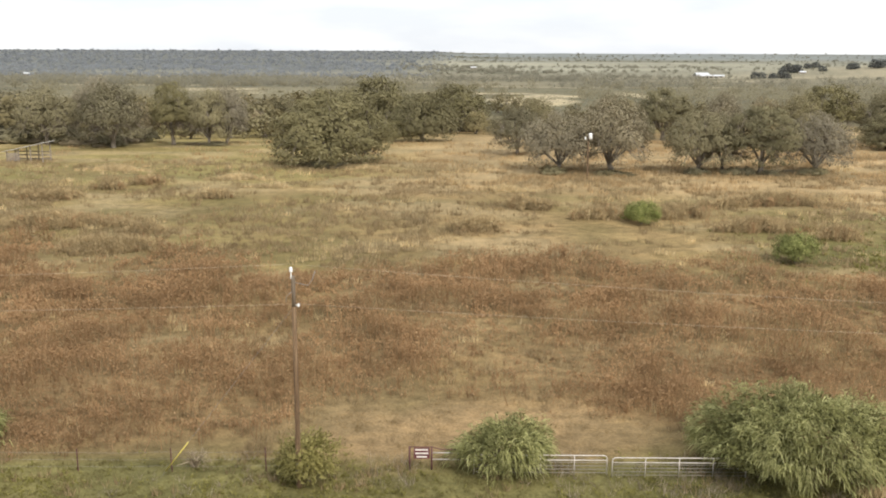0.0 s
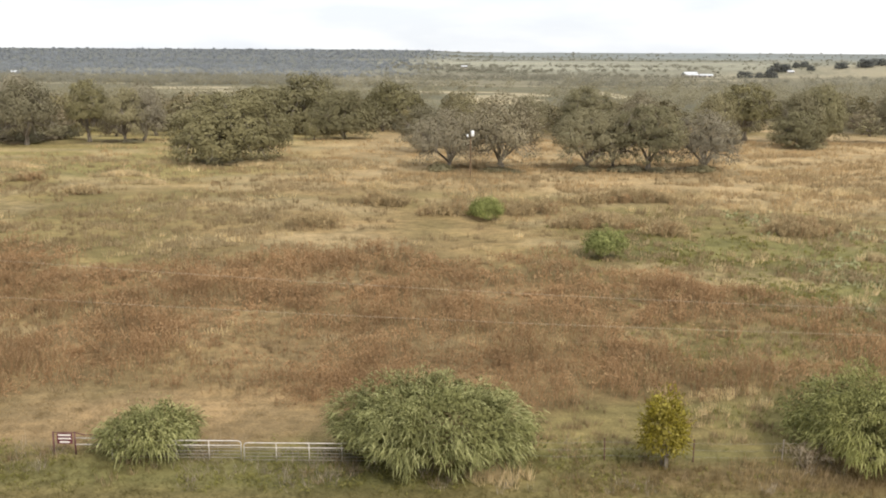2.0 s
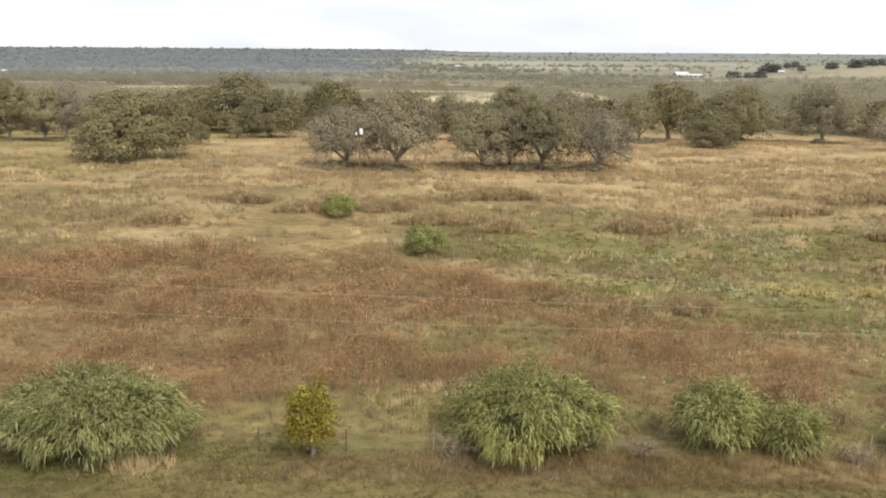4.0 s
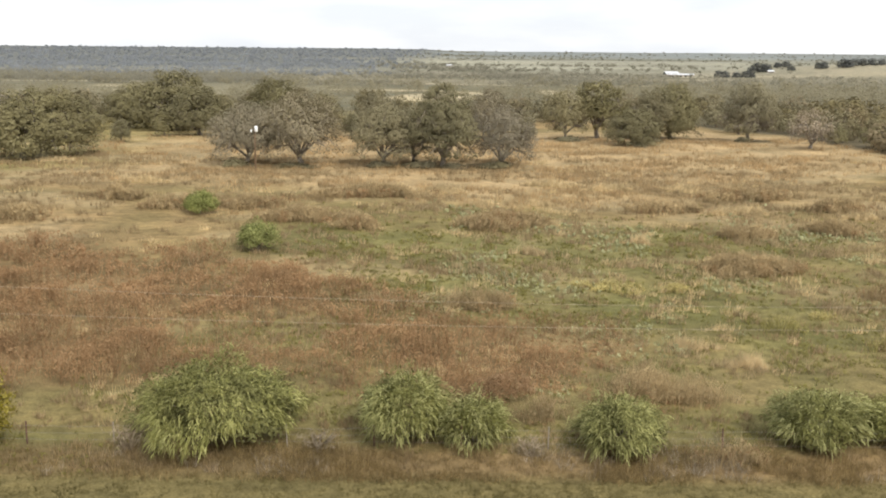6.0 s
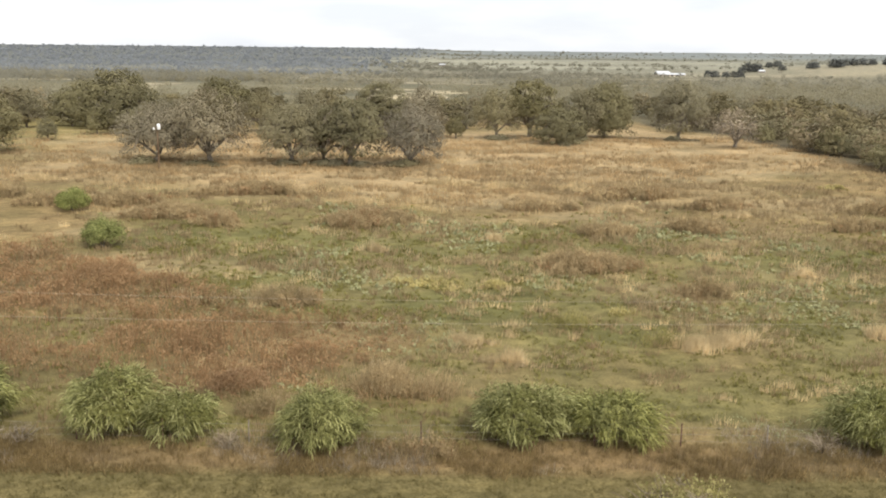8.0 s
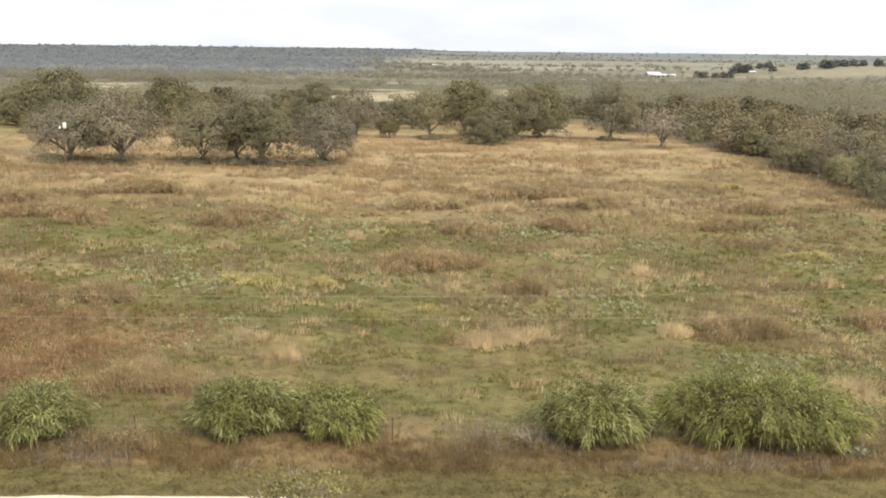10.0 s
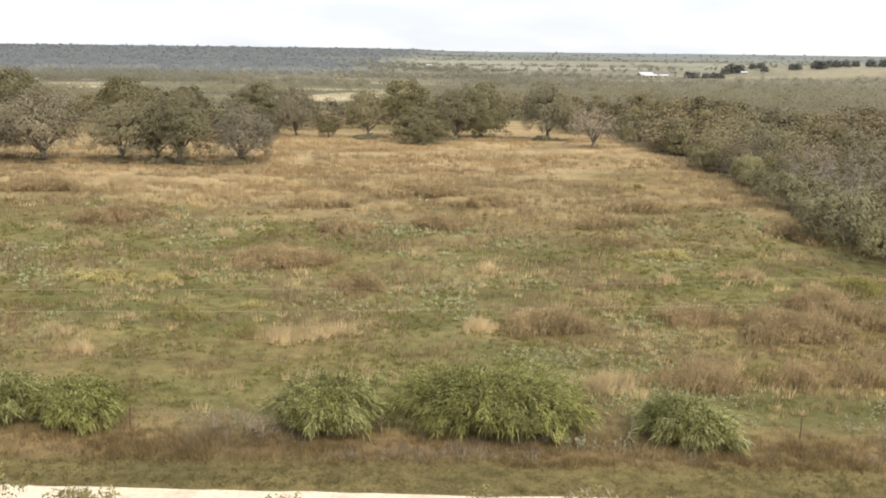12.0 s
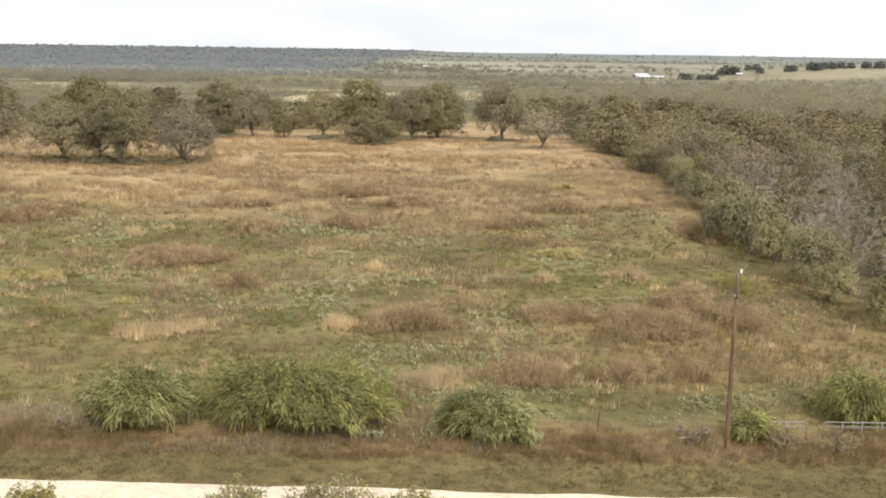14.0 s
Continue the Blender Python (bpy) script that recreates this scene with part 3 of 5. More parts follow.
# ---------------------------------------------------------------- foliage
def cards(centres, n_each, spread, size, rng, flat=0.75, aspect=1.7, droop=0.0, up=0.5, out=None, mess=0.42, puff=0.0):
    """Leaf clusters: n_each small leaves scattered in a lump round every centre."""
    c = np.repeat(np.asarray(centres, float), n_each, 0)
    n = len(c)
    d = rng.normal(size=(n, 3))
    d /= np.linalg.norm(d, axis=1)[:, None]
    r = spread if np.ndim(spread) == 0 else np.repeat(spread, n_each)
    p = c + d * ((puff + (1 - puff) * np.cbrt(rng.rand(n))) * r)[:, None] * np.array([1, 1, flat])
    nrm = d * (0.55 + 0.8 * puff) + rng.normal(size=(n, 3)) * mess + np.array([0, 0, up])
    if out is not None:
        o = c - np.asarray(out)
        nrm = nrm + 0.6 * o / (np.linalg.norm(o, axis=1)[:, None] + 1e-6)
    a = np.cross(nrm, rng.normal(size=(n, 3))) - np.array([0, 0, droop])
    a /= np.linalg.norm(a, axis=1)[:, None]
    b = np.cross(nrm, a)
    b /= np.linalg.norm(b, axis=1)[:, None]
    s = (size * rng.uniform(0.6, 1.35, n))[:, None]
    a, b = a * s, b * s / aspect
    v = np.stack([p - a * 0.5, p + b * 0.5 - a * 0.05, p + a * 0.5, p - b * 0.5 - a * 0.05], 1).reshape(-1, 3)
    return v, np.arange(n * 4).reshape(-1, 4)


def leaves(cen, n_each, rad, size, rng, flat=0.8, mid=None, shell=0.5, soft=0.9, sunward=0.35):
    """Small pointed leaf sprays round every centre; they take the light like the rounded clump that they make up."""
    c = np.repeat(np.asarray(cen, float), n_each, 0)
    n = len(c)
    d = rng.normal(size=(n, 3))
    d /= np.linalg.norm(d, axis=1)[:, None]
    r = rad if np.ndim(rad) == 0 else np.repeat(rad, n_each)
    p = c + d * ((shell + (1 - shell) * np.cbrt(rng.rand(n))) * r)[:, None] * np.array([1, 1, flat])
    way = d * 0.55 + np.array(sun_dir) * sunward
    if mid is not None:
        o = c - np.asarray(mid)
        way = way + 0.7 * o / (np.linalg.norm(o, axis=1)[:, None] + 1e-6)
    way /= np.linalg.norm(way, axis=1)[:, None] + 1e-9
    nrm = way + rng.normal(size=(n, 3)) * 0.33
    a = np.cross(nrm, rng.normal(size=(n, 3)))
    a /= np.linalg.norm(a, axis=1)[:, None]
    b = np.cross(nrm, a)
    b /= np.linalg.norm(b, axis=1)[:, None]
    s = (size * rng.uniform(0.6, 1.4, n))[:, None]
    v = np.stack([p - a * s * 0.5 - b * s * 0.3, p + a * s * 0.5 - b * s * 0.3, p + b * s * 0.65], 1).reshape(-1, 3)
    g = np.cross(a, b)
    light = way * soft + g / np.linalg.norm(g, axis=1)[:, None] * (1 - soft)
    light /= np.linalg.norm(light, axis=1)[:, None] + 1e-9
    return v, np.arange(n * 3).reshape(-1, 3), np.repeat(light, 3, 0)


def leafy(name, vfn, mat):
    """A mesh from points, faces and the ways in which the points take the light."""
    me = mesh_of(name, vfn[0], vfn[1], mat, True)
    me.normals_split_custom_set_from_vertices(np.asarray(vfn[2], float).tolist())
    return me


def oak(rng, H, W, n_clump, n_leaf, leaf, mat, base=0.3, limbs=6, wisps=0.3, twigs=True, lump=1.0, boxy=0.0):
    """A spreading oak: short trunk, crooked limbs that divide, a domed crown of leaf clumps, thin wisps below it. Returns its two meshes."""
    wood = Shape()
    r0 = 0.024 * H + 0.1
    fork = Vector((rng.normal() * 0.25, rng.normal() * 0.25, H * rng.uniform(0.1, 0.15)))
    wood.tube([(0, 0, -0.3), (0, 0, 0.05 * H), tuple(fork * 0.6), tuple(fork)], [r0 * 1.55, r0 * 1.15, r0 * 0.98, r0 * 0.9], 7)
    rm = lump * (0.085 * W + 0.25)
    mid_z = H * (base + 0.1)
    ph = rng.rand(4) * 6.283

    def skin(a, u, q):
        lob = 1 + 0.12 * math.sin(2 * a + ph[0]) + 0.1 * math.sin(3 * a + ph[1]) + 0.07 * math.sin(5 * a + 4 * u + ph[2])
        c = math.sqrt(max(0, 1 - abs(u) ** (2 + boxy)))
        z = mid_z + u * ((H - mid_z - 1.15 * rm) * (0.92 + 0.08 * math.sin(4 * a + ph[3])) if u > 0 else mid_z - base * H) * q
        return Vector((math.cos(a) * c * (W / 2 - 0.8 * rm) * lob * q, math.sin(a) * c * (W / 2 - 0.8 * rm) * lob * q, z))
    nodes = []
    for k in range(limbs):
        a = 2 * math.pi * (k + rng.uniform(-0.3, 0.3)) / limbs
        end = skin(a, rng.uniform(0.05, 0.8), rng.uniform(0.62, 0.8))
        m1 = fork.lerp(end, 0.4) + Vector((rng.normal() * 0.4, rng.normal() * 0.4, rng.uniform(-0.1, 0.5)))
        m2 = fork.lerp(end, 0.72) + Vector((rng.normal() * 0.4, rng.normal() * 0.4, rng.uniform(0.1, 0.6)))
        wood.tube([tuple(fork - Vector((0, 0, 0.2))), tuple(m1), tuple(m2), tuple(end)], [r0 * 0.62, r0 * 0.42, r0 * 0.28, r0 * 0.12], 5, False)
        nodes += [m1, m1.lerp(m2, 0.5), m2, end]
    cen, rad = [], []
    for k in range(n_clump):
        pick, far_ = None, -1
        for j in range(5):
            q = rng.uniform(0.88, 1.0) if k % 4 else rng.uniform(0.35, 0.7)
            p = skin(rng.rand() * 6.283, rng.uniform(-0.7, 1.0), q)
            dist = min(((p - Vector(c)).length for c in cen), default=9)
            if dist > far_:
                pick, far_ = p, dist
        cen.append(tuple(pick))
        rad.append(rm * rng.uniform(0.7, 1.25))
    low, low_r = [], []
    for k in range(int(n_clump * wisps)):
        a = rng.rand() * 6.283
        q = rng.uniform(0.55, 0.98)
        low.append((math.cos(a) * W / 2 * q, math.sin(a) * W / 2 * q, H * base * rng.uniform(0.45, 1.0)))
        low_r.append(rm * rng.uniform(0.45, 0.8))
    if twigs:
        for k, c in enumerate(cen + low):
            if k < len(cen) and k % 2:
                continue
            p = Vector(c)
            t = min(nodes, key=lambda q_: (q_ - p).length)
            wood.tube([tuple(t), tuple(t.lerp(p, 0.5) + Vector((rng.normal() * 0.2, rng.normal() * 0.2, 0.3))), tuple(p)], [r0 * 0.22, r0 * 0.15, r0 * 0.07], 3, False)
        for k in range(int(60 * wisps)):
            # bare drooping twigs below the leaves
            t = nodes[rng.randint(len(nodes))]
            a = math.atan2(t.y, t.x) + rng.normal() * 0.5
            q = W / 2 * rng.uniform(0.5, 1.0)
            e = Vector((math.cos(a) * q, math.sin(a) * q, H * base * rng.uniform(0.35, 1.0)))
            wood.tube([tuple(t), tuple(t.lerp(e, 0.6) + Vector((0, 0, 0.5))), tuple(e)], [r0 * 0.16, r0 * 0.11, r0 * 0.06], 3, False)
    core = (0, 0, H * max(0.2, base - 0.1))
    v, f, n = leaves(cen, n_leaf, np.array(rad), leaf, rng, mid=core)
    if low:
        v2, f2, n2 = leaves(low, max(6, n_leaf // 4), np.array(low_r), leaf * 0.9, rng, mid=core, shell=0.2)
        f = np.concatenate([f, f2 + len(v)])
        v, n = np.concatenate([v, v2]), np.concatenate([n, n2])
    return wood.mesh("trunk", M_BARK), leafy("crown", (v, f, n), mat)


def bare_tree(rng, H, W):
    """Leafless brush: pale stems that fork again and again into fine twigs."""
    s = Shape()

    def grow(p, d, length, r, depth):
        q = p + d * length
        bend = p.lerp(q, 0.5) + Vector(rng.normal(size=3)) * 0.07 * length
        s.tube([tuple(p), tuple(bend), tuple(q)], [r, r * 0.85, r * 0.65], 4 if depth < 2 else 3, False)
        if depth < 4:
            for j in range(2 + (rng.rand() < 0.6)):
                d2 = d + Vector(rng.normal(size=3)) * 0.42 + Vector((d.x * 0.15, d.y * 0.15, 0.02))
                grow(q.lerp(p, rng.uniform(0, 0.3)), d2.normalized(), length * rng.uniform(0.6, 0.85), r * 0.62, depth + 1)
    for k in range(5):
        a = rng.rand() * 6.283
        d = Vector((math.cos(a) * W / H * 0.7, math.sin(a) * W / H * 0.7, 1.0)).normalized()
        grow(Vector((math.cos(a) * 0.12, math.sin(a) * 0.12, -0.15)), d, H * 0.27, 0.013 * H + 0.02, 0)
    p, o = dome(rng, W, W, H, 90, 0.3)
    v, f = cards(p, 4, 0.35, 0.09 * W, rng, aspect=16.0, up=0.0)
    k = len(s.v)
    s.v.extend(v.tolist())
    s.f.extend((f + k).tolist())
    return s.mesh("bare_crown", M_BARE)


def grey_scrub(rng, H, W, n=260):
    """Leafless brush: forked grey stems and a fuzzy crown of fine bare twigs."""
    s = Shape()
    for k in range(9):
        a, sp = rng.rand() * 6.283, rng.rand() ** 0.6
        e = Vector((math.cos(a) * W / 2 * sp * 0.8, math.sin(a) * W / 2 * sp * 0.8, H * rng.uniform(0.55, 0.85)))
        m_ = e * 0.45 + Vector((rng.normal(), rng.normal(), 0)) * 0.06 * W
        s.tube([(0, 0, -0.2), tuple(m_), tuple(e)], [0.07, 0.045, 0.02], 4, False)
        for j in range(3):
            e2 = e + Vector((rng.normal() * 0.14 * W, rng.normal() * 0.14 * W, rng.uniform(-0.1, 0.2) * H))
            s.tube([tuple(m_.lerp(e, 0.4 + 0.2 * j)), tuple(e2)], [0.035, 0.012], 3, False)
    p, o = dome(rng, W, W, H, n, 0.2)
    v, f = cards(p, 6, 0.3, 0.13 * W, rng, aspect=13.0, up=0.0)
    k = len(s.v)
    s.v.extend(v.tolist())
    s.f.extend((f + k).tolist())
    return s.mesh("crown", M_TWIG)


def fronds(rng, cen, out, n, length, width, droop):
    """Feathery drooping sprays: each a narrow strip of three bent pieces, lit like the rounded bush."""
    p = cen + rng.normal(size=(n, 3)) * 0.2
    d = out.copy()
    d[:, 2] += 0.15
    d /= np.linalg.norm(d, axis=1)[:, None]
    L = (length * rng.uniform(0.6, 1.4, n))[:, None]
    side = np.cross(d, rng.normal(size=(n, 3)) * 0.7 + np.array([0, 0, 1.0]))
    side /= np.linalg.norm(side, axis=1)[:, None] + 1e-9
    w = (width * rng.uniform(0.7, 1.3, n))[:, None]
    rows, lit = [], []
    for j, t in enumerate((0.0, 0.5, 1.0)):
        q = p + d * L * t
        q[:, 2] -= (droop * L[:, 0] * t * t)
        ww = w * (0.7, 1.0, 0.25)[j]
        rows += [q - side * ww / 2, q + side * ww / 2]
        g = d * 0.8 + np.array([0, 0, 0.55]) + side * 0.15
        lit += [g, g]
    v = np.stack(rows, 1).reshape(-1, 3)
    ln = np.stack(lit, 1).reshape(-1, 3)
    ln /= np.linalg.norm(ln, axis=1)[:, None]
    b = np.arange(n)[:, None] * 6
    f = np.concatenate([b + np.array([[0, 1, 3, 2]]), b + np.array([[2, 3, 5, 4]])])
    return v, f, ln


def dome(rng, W, D, H, n, low=0.12):
    """Points near the skin of a lumpy dome, with outward directions."""
    a, u = rng.rand(n) * 6.283, rng.uniform(-0.35, 1, n)
    c = np.sqrt(np.clip(1 - u * u, 0, 1))
    ph = rng.rand(4) * 6.28
    lob = 1 + 0.15 * np.sin(2 * a + ph[0]) + 0.10 * np.sin(3 * a + ph[1] + 2 * u) + 0.12 * np.sin(6 * a + ph[2] + 6 * u) + 0.08 * np.sin(9 * a + ph[3])
    q = lob * (0.55 + 0.45 * rng.rand(n) ** 0.5)
    o = np.stack([np.cos(a) * c, np.sin(a) * c, u], 1)
    p = np.stack([o[:, 0] * W / 2 * q, o[:, 1] * D / 2 * q, H * 0.42 + u * H * 0.52 * q], 1)
    p[:, 2] = np.maximum(p[:, 2], low * H)
    return p, o


def feathery_bush(x, y, W, D, H, seed, label, mat=M_HUIS, n_mul=1.0, inner=M_HUISSHADE, width=0.046, length=0.44, droop=0.6):
    rng = np.random.RandomState(seed)
    z = hz(x, y)
    b = thing("bush", pose(x, y, z, 0, 0, rng.uniform(-12, 12)), label, "bush", "bushes along the fence")
    W, H = W - 0.6, H * 0.93
    area = W * H + 0.5 * W * D
    stems = Shape()
    for k in range(7):
        a = rng.rand() * 6.283
        e = (math.cos(a) * W * 0.3 * rng.rand(), math.sin(a) * D * 0.3 * rng.rand(), H * 0.55)
        stems.tube([(math.cos(a) * 0.15, math.sin(a) * 0.15, -0.2), (e[0] * 0.4, e[1] * 0.4, H * 0.25), e], [0.07, 0.05, 0.025], 5, False)
    part("woody_base", stems.mesh("stems", M_BARK), b)
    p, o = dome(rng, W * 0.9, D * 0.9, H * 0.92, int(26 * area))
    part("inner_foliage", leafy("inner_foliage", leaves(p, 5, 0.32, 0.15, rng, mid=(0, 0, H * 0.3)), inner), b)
    # sprays gather in drooping tufts with gaps between them
    kp, ko = dome(rng, W, D, H, int(6.5 * area), 0.1)
    n_t = int(28 * n_mul)
    cen = np.repeat(kp, n_t, 0)
    out = np.repeat(ko, n_t, 0) * 0.8 + rng.normal(size=(len(kp) * n_t, 3)) * 0.36
    part("foliage", leafy("foliage", fronds(rng, cen, out, len(cen), length, width, droop), mat), b)
    return b


# ---------------------------------------------------------------- grass and weeds
def blades(x, y, n_each, h, w, spread, lean, rng, lift=0.0):
    """Tufts of pointed blades at every (x, y); lift raises some of them up the stem."""
    n = len(x) * n_each
    X, Y = np.repeat(x, n_each), np.repeat(y, n_each)
    hh = np.repeat(h, n_each) * rng.uniform(0.55, 1.25, n)
    Z = np.repeat(height(x, y), n_each) - 0.03
    a = rng.rand(n) * 6.283
    rr = np.sqrt(rng.rand(n)) * spread
    X, Y = X + np.cos(a) * rr, Y + np.sin(a) * rr
    up = lift * rng.rand(n) * hh * 0.6
    la = a + rng.normal(size=n) * 0.6
    ln = lean * hh * rng.uniform(0.2, 1.2, n)
    t = (rng.rand(n) - 0.5) * 3.1
    ww = w * rng.uniform(0.6, 1.4, n)
    bx, by = np.cos(t) * ww / 2, np.sin(t) * ww / 2
    s = 1 - 0.4 * (up > 0.15 * hh)
    v = np.stack([np.stack([X - bx, Y - by, Z + up], 1), np.stack([X + bx, Y + by, Z + up], 1),
                  np.stack([X + np.cos(la) * ln, Y + np.sin(la) * ln, Z + up + (hh - up) * s], 1)], 1).reshape(-1, 3)
    ln = np.stack([np.cos(la) * 0.45, np.sin(la) * 0.45, np.ones(n)], 1)
    ln /= np.linalg.norm(ln, axis=1)[:, None]
    return v, np.arange(n * 3).reshape(-1, 3), np.repeat(ln, 3, 0)


def join(a, b):
    return np.concatenate([a[0], b[0]]), np.concatenate([a[1], b[1] + len(a[0])]), np.concatenate([a[2], b[2]])


def sow(rng, n, x0, x1, y0, y1, weight, power=1.3):
    """n tries, thinning with distance from the road; kept by the weight."""
    u = rng.rand(n)
    p = 1 - power
    y = (y0 ** p + u * (y1 ** p - y0 ** p)) ** (1 / p)
    half = 30 + 0.56 * y
    x = x0 - half + rng.rand(n) * (x1 - x0 + 2 * half)
    k = rng.rand(n) < weight(x, y)
    return x[k], y[k]


def meadow(name, label, category, mat, seed, n, y0, y1, weight, n_each, h, w, spread, lean, lift=0.0, power=1.3, hvar=0.35, clump=0, reach=0.6, head=0, head_size=0.13, relief=0.0):
    """head: leafy tufts on each plant; relief: how much whole stands rise and sink; clump: how many tufts grow together within reach, so that they form mounds."""
    rng = np.random.RandomState(seed)
    x, y = sow(rng, n, 0, 118, y0, y1, weight, power)
    if clump:
        r = np.repeat(reach * rng.uniform(0.4, 1.5, len(x)) * np.clip(y / 75, 0.7, 2.2), clump)
        x, y = np.repeat(x, clump), np.repeat(y, clump)
        x, y = x + rng.normal(size=len(x)) * r * 1.3, y + rng.normal(size=len(x)) * r * 0.75
    far = np.clip(y / 60, 0.8, 2.4)
    hh = h * (1 - hvar + 2 * hvar * fbm(x, y, 4, seed)) * (0.85 + 0.15 * far)
    if relief:
        hh = hh * (1 + relief * 3.2 * np.clip(fbm(x, y, 5.5, seed + 3, 3) - 0.5, -0.22, 0.24))
    vfn = blades(x, y, n_each, hh, w * far.repeat(n_each), spread * far.repeat(n_each) ** 0.8, lean, rng, lift)
    if head:
        c = np.stack([x, y, height(x, y) + hh * 0.62], 1)
        c[:, :2] += rng.normal(size=(len(x), 2)) * 0.12
        vfn = join(vfn, leaves(c, head, np.minimum(0.42 * hh + 0.05, 0.4), head_size * far.repeat(head), rng, 0.9, shell=0.2, soft=0.7, sunward=1.3))
    tagged(new(name, leafy(name, vfn, mat)), label, category, kind="stuff")


not_wood = lambda x, y: 1 - sstep(-2, 3, x - wood_edge(y))
no_road = lambda y, x: sstep(0.0, 0.4, y - ROAD_EDGE(x))
clear_w = lambda x, y: 1 - 0.85 * blob(x, y, 1.5, 53.6, 11.5, 4.6)


def mounds(name, label, category, mat, seed, table, per_m2, n_each, h, w, spread, lean, lift, head=0):
    """Dense stands on the listed patches (x, y, half width, half depth), tallest in their middle."""
    rng = np.random.RandomState(seed)
    X, Y, Hh = [], [], []
    for cx, cy, rx_, ry_ in table:
        n = int(per_m2 * 3.1416 * rx_ * ry_ * min(1.0, (70 / cy) ** 1.2))
        a, r = rng.rand(n) * 6.283, np.sqrt(rng.rand(n))
        lobe = 1 + 0.25 * np.sin(3 * a + cx) + 0.15 * np.sin(5 * a + cy)
        x, y = cx + np.cos(a) * r * rx_ * lobe, cy + np.sin(a) * r * ry_ * lobe
        keep = rng.rand(n) < np.clip(1.5 * (fbm(x, y, 1.6, seed, 2) - 0.15), 0.1, 1)
        X.append(x[keep]), Y.append(y[keep]), Hh.append((h * (1.2 - 0.75 * r * r) * (0.6 + 0.8 * fbm(x, y, 1.2, seed + 1, 2)))[keep])
    X, Y, Hh = np.concatenate(X), np.concatenate(Y), np.concatenate(Hh)
    far = np.clip(Y / 65, 0.8, 2.2)
    vfn = blades(X, Y, n_each, Hh, w * far.repeat(n_each), spread, lean, rng, lift)
    if head:
        c = np.stack([X, Y, height(X, Y) + Hh * 0.62], 1)
        vfn = join(vfn, leaves(c, head, np.minimum(0.4 * Hh, 0.42), 0.085 * far.repeat(head), rng, 0.9, shell=0.2, soft=0.7, sunward=1.2))
    tagged(new(name, leafy(name, vfn, mat)), label, category, kind="stuff")


lumpy = lambda x, y, seed, size=6.0, lo=0.48, hi=0.62: sstep(lo, hi, fbm(x, y, size, seed, 3))
meadow("rusty_weeds", "tall rust-brown dry weeds standing in the pasture", "weeds", M_RUST, 101, 165000, 45, 175,
       lambda x, y: rust_w(x, y) ** 1.1 * (0.5 + 0.5 * lumpy(x, y, 80, 4.5)) * clear_w(x, y) * not_wood(x, y), 5, 1.1, 0.05, 0.34, 0.32, 0.7, head=6, head_size=0.1, relief=1.1)
meadow("straw_grass", "dry straw-coloured grass tufts", "grass", M_STRAW, 102, 18000, 44, 190,
       lambda x, y: (0.12 + 0.6 * lumpy(x, y, 81, 9)) * (1 - 0.8 * rust_w(x, y)) * (1 - 0.35 * green_w(x, y)) * clear_w(x, y) * not_wood(x, y), 8, 0.55, 0.05, 0.26, 0.5, clump=4, reach=0.55)
meadow("brown_grass", "brownish grass mounds in the open pasture", "grass", M_WEED, 112, 5200, 60, 185,
       lambda x, y: lumpy(x, y, 88, 11, 0.5, 0.6) * (1 - rust_w(x, y)) * not_wood(x, y) * (1 - 0.6 * gold_w(x, y)), 8, 0.7, 0.05, 0.26, 0.4, 0.5, clump=7, reach=0.8, power=0.95)
meadow("golden_grass", "golden bluestem grass below the oaks", "grass", M_GOLD, 103, 8000, 115, 240,
       lambda x, y: gold_w(x, y) * (0.2 + 0.8 * lumpy(x, y, 82, 9)) * not_wood(x, y), 8, 0.62, 0.05, 0.4, 0.4, power=0.6, clump=4, reach=0.6)
meadow("pale_grass", "bleached pale grass clumps", "grass", M_PALE, 104, 12000, 46, 185,
       lambda x, y: 0.55 * sstep(50, 54, y) * lumpy(x, y, 83, 7, 0.53, 0.64) * (0.3 + 0.7 * green_w(x, y)) * clear_w(x, y) * not_wood(x, y), 9, 0.6, 0.042, 0.24, 0.45, clump=5, reach=0.38, power=1.15)
meadow("green_forbs", "low green forbs and grass", "forbs", M_GREEN, 105, 75000, 43, 150,
       lambda x, y: green_w(x, y) * (0.15 + 0.85 * lumpy(x, y, 84, 4, 0.45, 0.6)) * (1 - 0.8 * rust_w(x, y)) * not_wood(x, y), 4, 0.24, 0.075, 0.3, 0.9, head=4, head_size=0.12)
meadow("silvery_forbs", "grey-green leafy forbs in patches", "forbs", M_SILVER, 106, 100000, 48, 140,
       lambda x, y: green_w(x, y) * lumpy(x, y, 85, 9, 0.5, 0.6) * sstep(50, 62, x) * (1 - rust_w(x, y)) * 0.5 * not_wood(x, y), 2, 0.34, 0.085, 0.28, 0.8, 0.6, head=6, head_size=0.12)
meadow("tawny_grass", "matted tawny grass near the woods", "grass", M_WEED, 114, 26000, 52, 100,
       lambda x, y: blob(x, y, 147, 68, 11, 15, 0.9) * (0.4 + 0.6 * lumpy(x, y, 90, 4)) * not_wood(x, y), 7, 0.4, 0.045, 0.3, 0.8)
mounds("weed_mounds", "mounds of tall brown weeds in the green pasture", "weeds", M_WEED, 121, RUST_SPOTS, 24.0, 8, 1.95, 0.045, 0.3, 0.4, 0.8, 7)
mounds("olive_weeds", "bushy olive-green weeds in the pasture", "weeds", M_SCRUB, 124, OLIVE_SPOTS, 16.0, 4, 1.5, 0.05, 0.3, 0.4, 0.8, 5)
